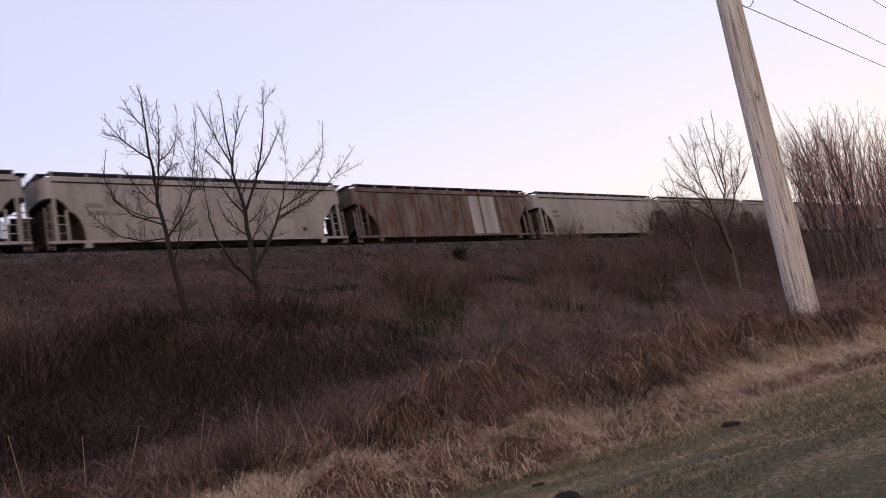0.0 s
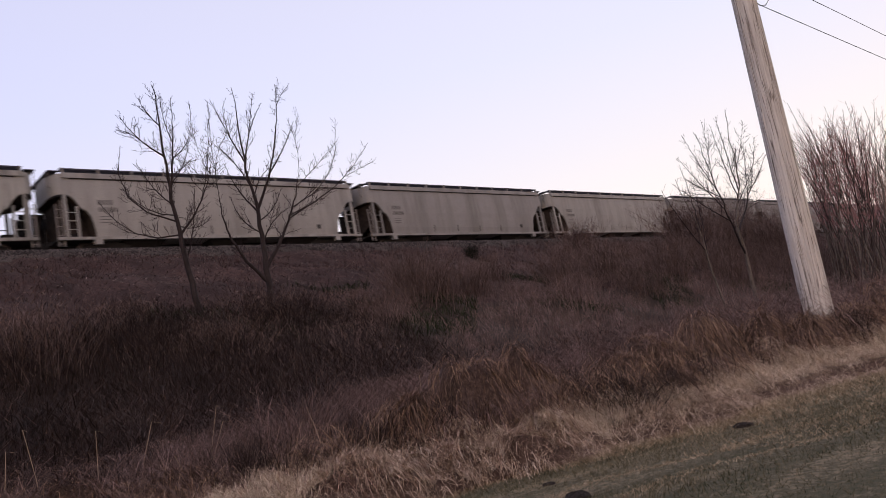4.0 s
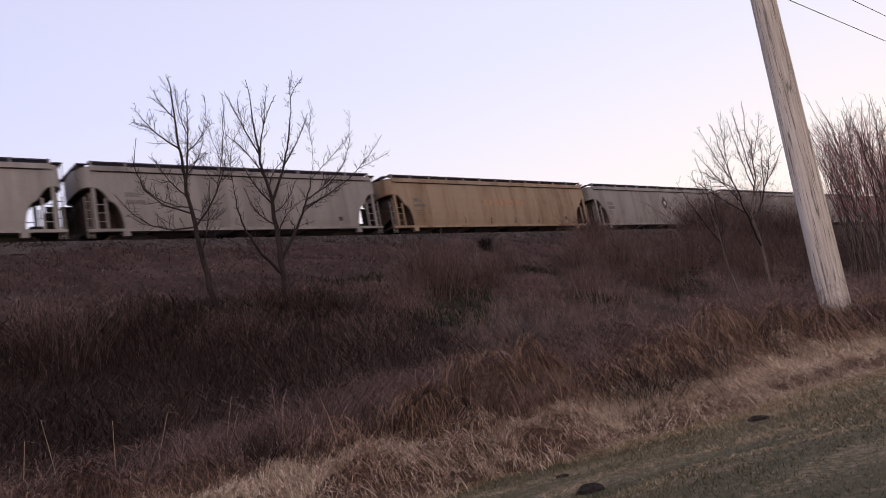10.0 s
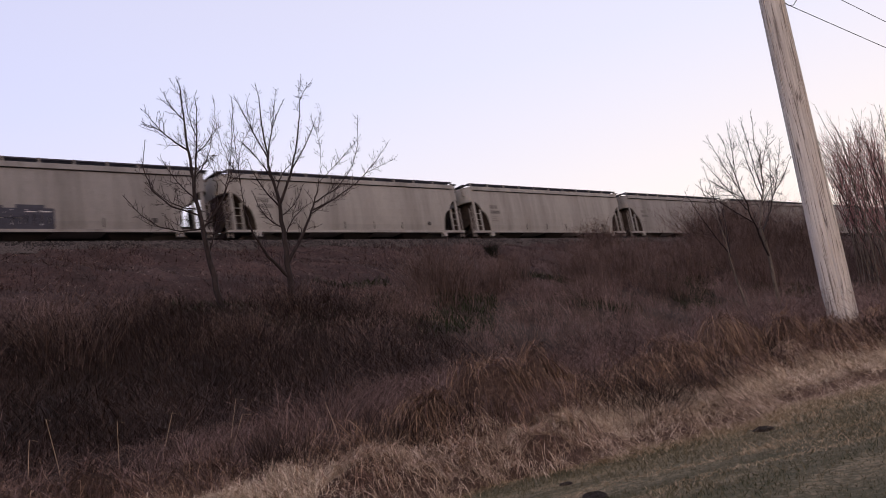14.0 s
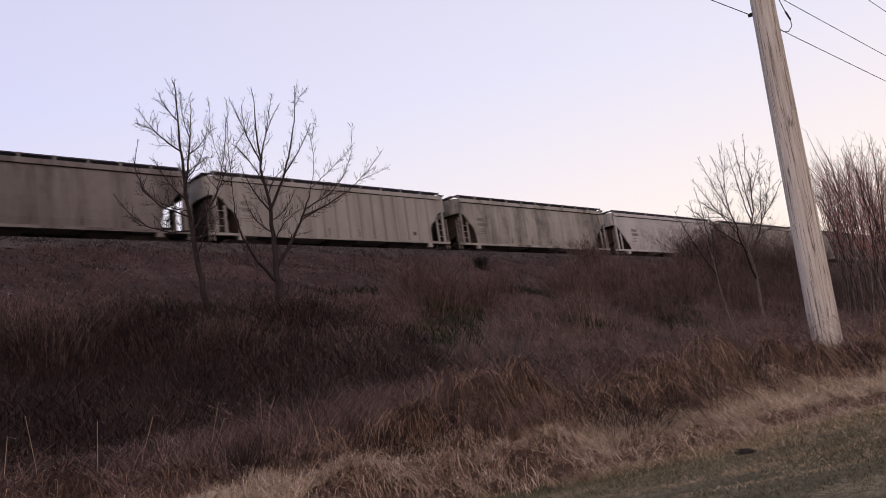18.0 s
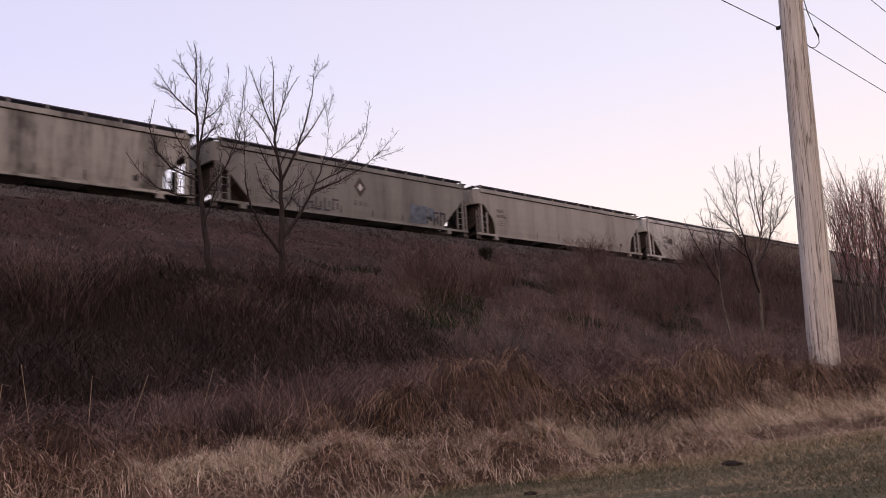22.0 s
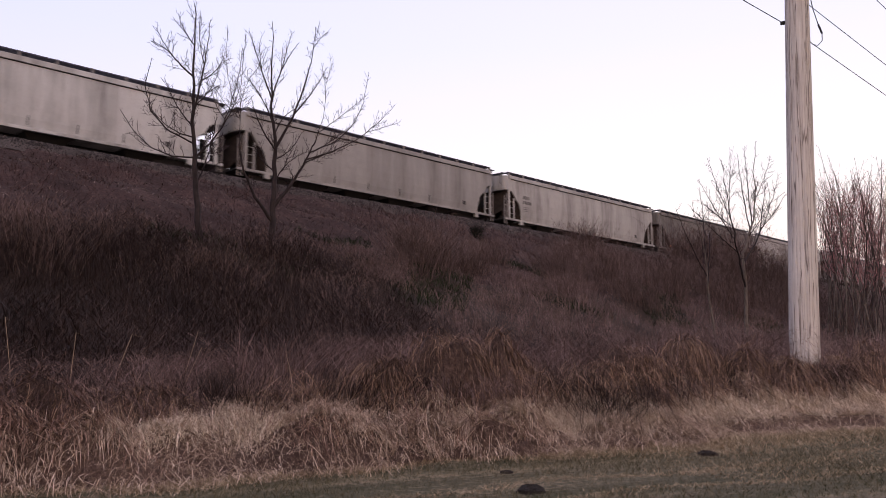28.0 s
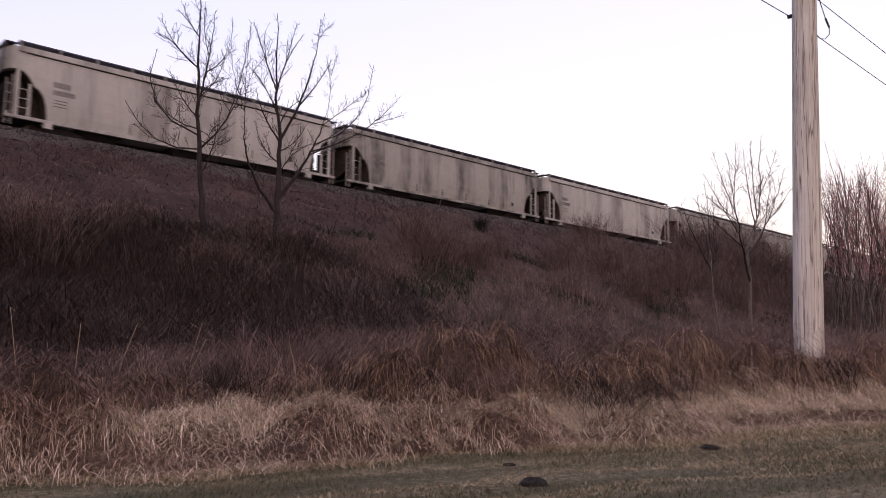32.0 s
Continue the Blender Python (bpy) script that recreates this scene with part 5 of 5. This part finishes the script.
mx, my, mr, mh = [], [], [], []
for off, gap, r0, r1, h0, h1 in ((1.35, 1.5, 0.25, 0.45, 0.15, 0.42), (1.8, 1.25, 0.35, 0.65, 0.22, 0.58), (2.8, 1.45, 0.45, 0.85, 0.35, 0.90), (4.1, 1.6, 0.5, 1.0, 0.45, 1.02), (5.7, 1.9, 0.6, 1.1, 0.5, 1.0)):
    q = np.arange(-6 + off * 0.3, 34, gap)
    q = q + rng.normal(0, gap * 0.3, len(q))
    mx.append(q)
    my.append(verge(q) + off + rng.normal(0, 0.35, len(q)))
    mr.append(rng.uniform(r0, r1, len(q)))
    mh.append(rng.uniform(h0, h1, len(q)))
mx, my, mr, mh = (np.concatenate(q) for q in (mx, my, mr, mh))
# mounds painted dark to read as shaded hollows among the rest
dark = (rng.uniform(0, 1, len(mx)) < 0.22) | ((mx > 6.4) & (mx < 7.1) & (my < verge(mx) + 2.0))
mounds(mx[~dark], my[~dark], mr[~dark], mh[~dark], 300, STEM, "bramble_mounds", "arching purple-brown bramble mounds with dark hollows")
mounds(mx[dark], my[dark], mr[dark], mh[dark] * 0.85, 300, SHADE, "dark_bramble_mounds", "low bramble mounds coloured as shade between the paler ones")
n = 26000
x = rng.uniform(-6, 62, n)
y = verge(x) + 4.5 + rng.uniform(0, 1, n) ** 1.2 * 10
k = lumps(x, y, 1.3, 0.2) * lumps(x, y, 2.9, 1.2) * 1.8
keep = k > rng.uniform(0.0, 0.55, n)
x, y, k, n = x[keep], y[keep], k[keep], int(keep.sum())
brush(n, x, y, (0.25 + 0.9 * k) * rng.uniform(0.5, 1.2, n), STEM, "dry_brush", "dense purple-brown dry stems and brambles", rng.uniform(0.004, 0.010, n), 6, 0.9, 1.5)
n = 5000
x = rng.uniform(-6, 50, n)
y = verge(x) + 1.6 + rng.uniform(0, 1, n) ** 1.4 * 9
base = np.stack([x, y, land(x, y)], 1)
stuff("bramble_canes", [ribbons(base, rng.uniform(0.5, 1.2, n), leaning(n, 1.6), rng.uniform(0.003, 0.007, n), 8, rng.uniform(0.4, 1.0, n), power=1.0, taper=0.4, curl=0.08)], STEM, "arching bramble canes over the brush", "brambles")
n = 34000
x = rng.uniform(8, 75, n)
y = rng.uniform(14.5, 26.5, n)
k = 0.6 * lumps(x, y, 0.55, 1.1) + 0.5 * lumps(x, y, 1.4, 0.6)
keep = k > rng.uniform(0.15, 0.65, n)
x, y, k, n = x[keep], y[keep], k[keep], int(keep.sum())
brush(n, x, y, (0.20 + 1.55 * k ** 1.6 * np.clip((27.5 - y) / 6, 0.25, 1)) * rng.uniform(0.5, 1.1, n), BRIAR, "briar_thicket", "purple-brown twiggy thicket at the foot of the slope", rng.uniform(0.008, 0.018, n), 5, 0.8)
# thicket below the trees, its inner shade painted into the twigs
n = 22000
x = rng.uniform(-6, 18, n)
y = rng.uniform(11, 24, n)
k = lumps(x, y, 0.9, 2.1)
brush(n, x, y, (0.7 + 1.1 * k) * rng.uniform(0.5, 1.1, n) * np.clip((20.5 - x) / 6, 0.35, 1), SHADE, "dark_thicket", "deep thicket of twigs below the trees, shade in their colour", rng.uniform(0.012, 0.026, n), 6, 0.7)
n = 60000
x = rng.uniform(-6, 90, n)
y = rng.uniform(22, 34.8, n)
k = lumps(x, y, 0.8, 2.0)
brush(n, x, y, (0.06 + 0.34 * k) * rng.uniform(0.4, 1.2, n), WEED, "slope_weeds", "low reddish dead weeds over the slope", rng.uniform(0.010, 0.02, n), 2, 0.8)
n = 22000
x = rng.uniform(7, 50, n)
y = rng.uniform(20.5, 27.5, n)
keep = (lumps(x, y, 0.7, 3.3) > 0.62) | ((np.hypot((x - 17) / 5, (y - 23.5) / 1.8) < 1) & (lumps(x, y, 1.7, 0.3) > 0.45))
x, y = x[keep], y[keep]
n = len(x)
base = np.stack([x, y, land(x, y)], 1)
stuff("winter_greens", [ribbons(base, rng.uniform(0.15, 0.55, n), leaning(n, 1.3), rng.uniform(0.02, 0.045, n), 2, rng.uniform(0, 0.8, n), curl=0.05)], GREEN, "low dark green winter undergrowth on the slope", "undergrowth")

CHIP = blade_paint("pale_litter", [(0.3, (0.04, 0.028, 0.025)), (0.6, (0.10, 0.075, 0.067)), (0.85, (0.28, 0.22, 0.20))], patch=0.2)
n = 15000
x = rng.uniform(0, 85, n)
y = rng.uniform(24.5, 34.6, n)
base = np.stack([x, y, land(x, y) + 0.02], 1)
stuff("slope_chips", [ribbons(base, rng.uniform(0.03, 0.13, n), leaning(n, 2.5), rng.uniform(0.02, 0.06, n), 1)], CHIP, "pale scraps of stalk, leaf and stone on the slope", "litter")
STONE = blade_paint("ballast_chip", [(0.3, (0.022, 0.018, 0.016)), (0.6, (0.055, 0.044, 0.04)), (0.9, (0.14, 0.115, 0.105))], patch=0.25)
n = 16000
x = rng.uniform(-2, 95, n)
f = rng.uniform(0, 1, n)
y = np.interp(f, [0, 0.25, 0.6, 1], [33.9, 34.5, 35.1, 35.6])
z = np.interp(y, [33.6, 34.3, 34.9, 35.4, 36.0], [8.30, 8.74, 9.02, 9.25, 9.27])
r = rng.uniform(0.03, 0.07, n)
a = rng.uniform(0, 6.28, n)
c = np.stack([x, y, z], 1)
corner = lambda w, s, h: c + np.stack([np.cos(a + w) * r * s, np.sin(a + w) * r * s, r * h], 1)
v = np.stack([corner(0, 1, -0.2), corner(2.1, 1.1, -0.2), corner(4.2, 0.9, -0.2), corner(1.0, 0.5, 0.9), corner(3.9, 0.4, 0.8)], 1).reshape(-1, 3)
o = (np.arange(n) * 5)[:, None]
tri = np.concatenate([o + np.array([q]) for q in ((0, 1, 3), (1, 2, 4), (1, 4, 3), (2, 0, 4), (0, 3, 4))])
stuff("ballast_stones", [(v, np.zeros((0, 4), int), tri)], STONE, "loose crushed stones on the ballast shoulder", "stones")

# ---- single stalks, molehills ----
STALK = plain("pale_stalk", (0.34, 0.25, 0.17), 0.8)
d = random.Random(8)
for x, y, h, lx in ((6.3, 6.1, 0.5, -0.35), (8.6, 4.9, 0.42, -0.4), (6.9, 4.3, 0.34, 0.05), (2.5, 7.4, 0.75, 0.06), (3.0, 6.6, 0.4, -0.3), (2.2, 7.9, 0.9, -0.12), (3.1, 8.1, 0.8, 0.3), (1.7, 7.2, 0.7, 0.1), (3.6, 7.6, 0.65, 0.4), (4.6, 7.0, 0.6, -0.2), (5.6, 6.6, 0.7, 0.15), (4.0, 8.4, 0.85, 0.25), (7.6, 5.6, 0.55, -0.35), (9.4, 4.9, 0.5, 0.3)):
    p = Vector(on_land(x, y))
    g = Geo().tube([p, p + Vector((lx * 0.4 * h, 0, 0.5 * h)), p + Vector((lx * h, 0.02, h)), p + Vector((lx * h * 1.15 + 0.05, 0.0, h * 0.97))], [0.0035, 0.003, 0.0025, 0.0015], 5)
    tagged(g.part("dead_stalk", STALK), "single pale dry stalk standing in the grass", "stalk", "dry stalks")
MOLE = earth("fresh_soil", (0.010, 0.007, 0.006), (0.022, 0.015, 0.012), (0.045, 0.03, 0.024), 30, 1.0)
for x, y, r, h in ((4.14, 3.49, 0.11, 0.05), (6.7, 3.6, 0.10, 0.035), (4.75, 4.25, 0.06, 0.02)):
    g = Geo()
    z = float(land(x, y)) - 0.02
    rings = [[(x + r * f * d.uniform(0.85, 1.15) * math.cos(a), y + r * f * d.uniform(0.85, 1.15) * math.sin(a), z + hh * d.uniform(0.8, 1.1)) for a in np.linspace(0, 2 * math.pi, 17)[:-1]]
             for f, hh in ((1.0, 0.0), (0.85, 0.5 * h + 0.02), (0.55, 0.85 * h + 0.02), (0.2, h + 0.02))]
    g.loft(rings)
    tagged(g.part("molehill", MOLE), "small dark mound of loose soil on the turf", "molehill", "molehills")


# ---- the train rolls by ----
def motions():
    for k, (car, size, style) in cars.items():
        walk(car, [(t, pose(starts[k] - TRAVEL[t], TRACK_Y, RAIL_Z)) for t in range(33)])


motions()
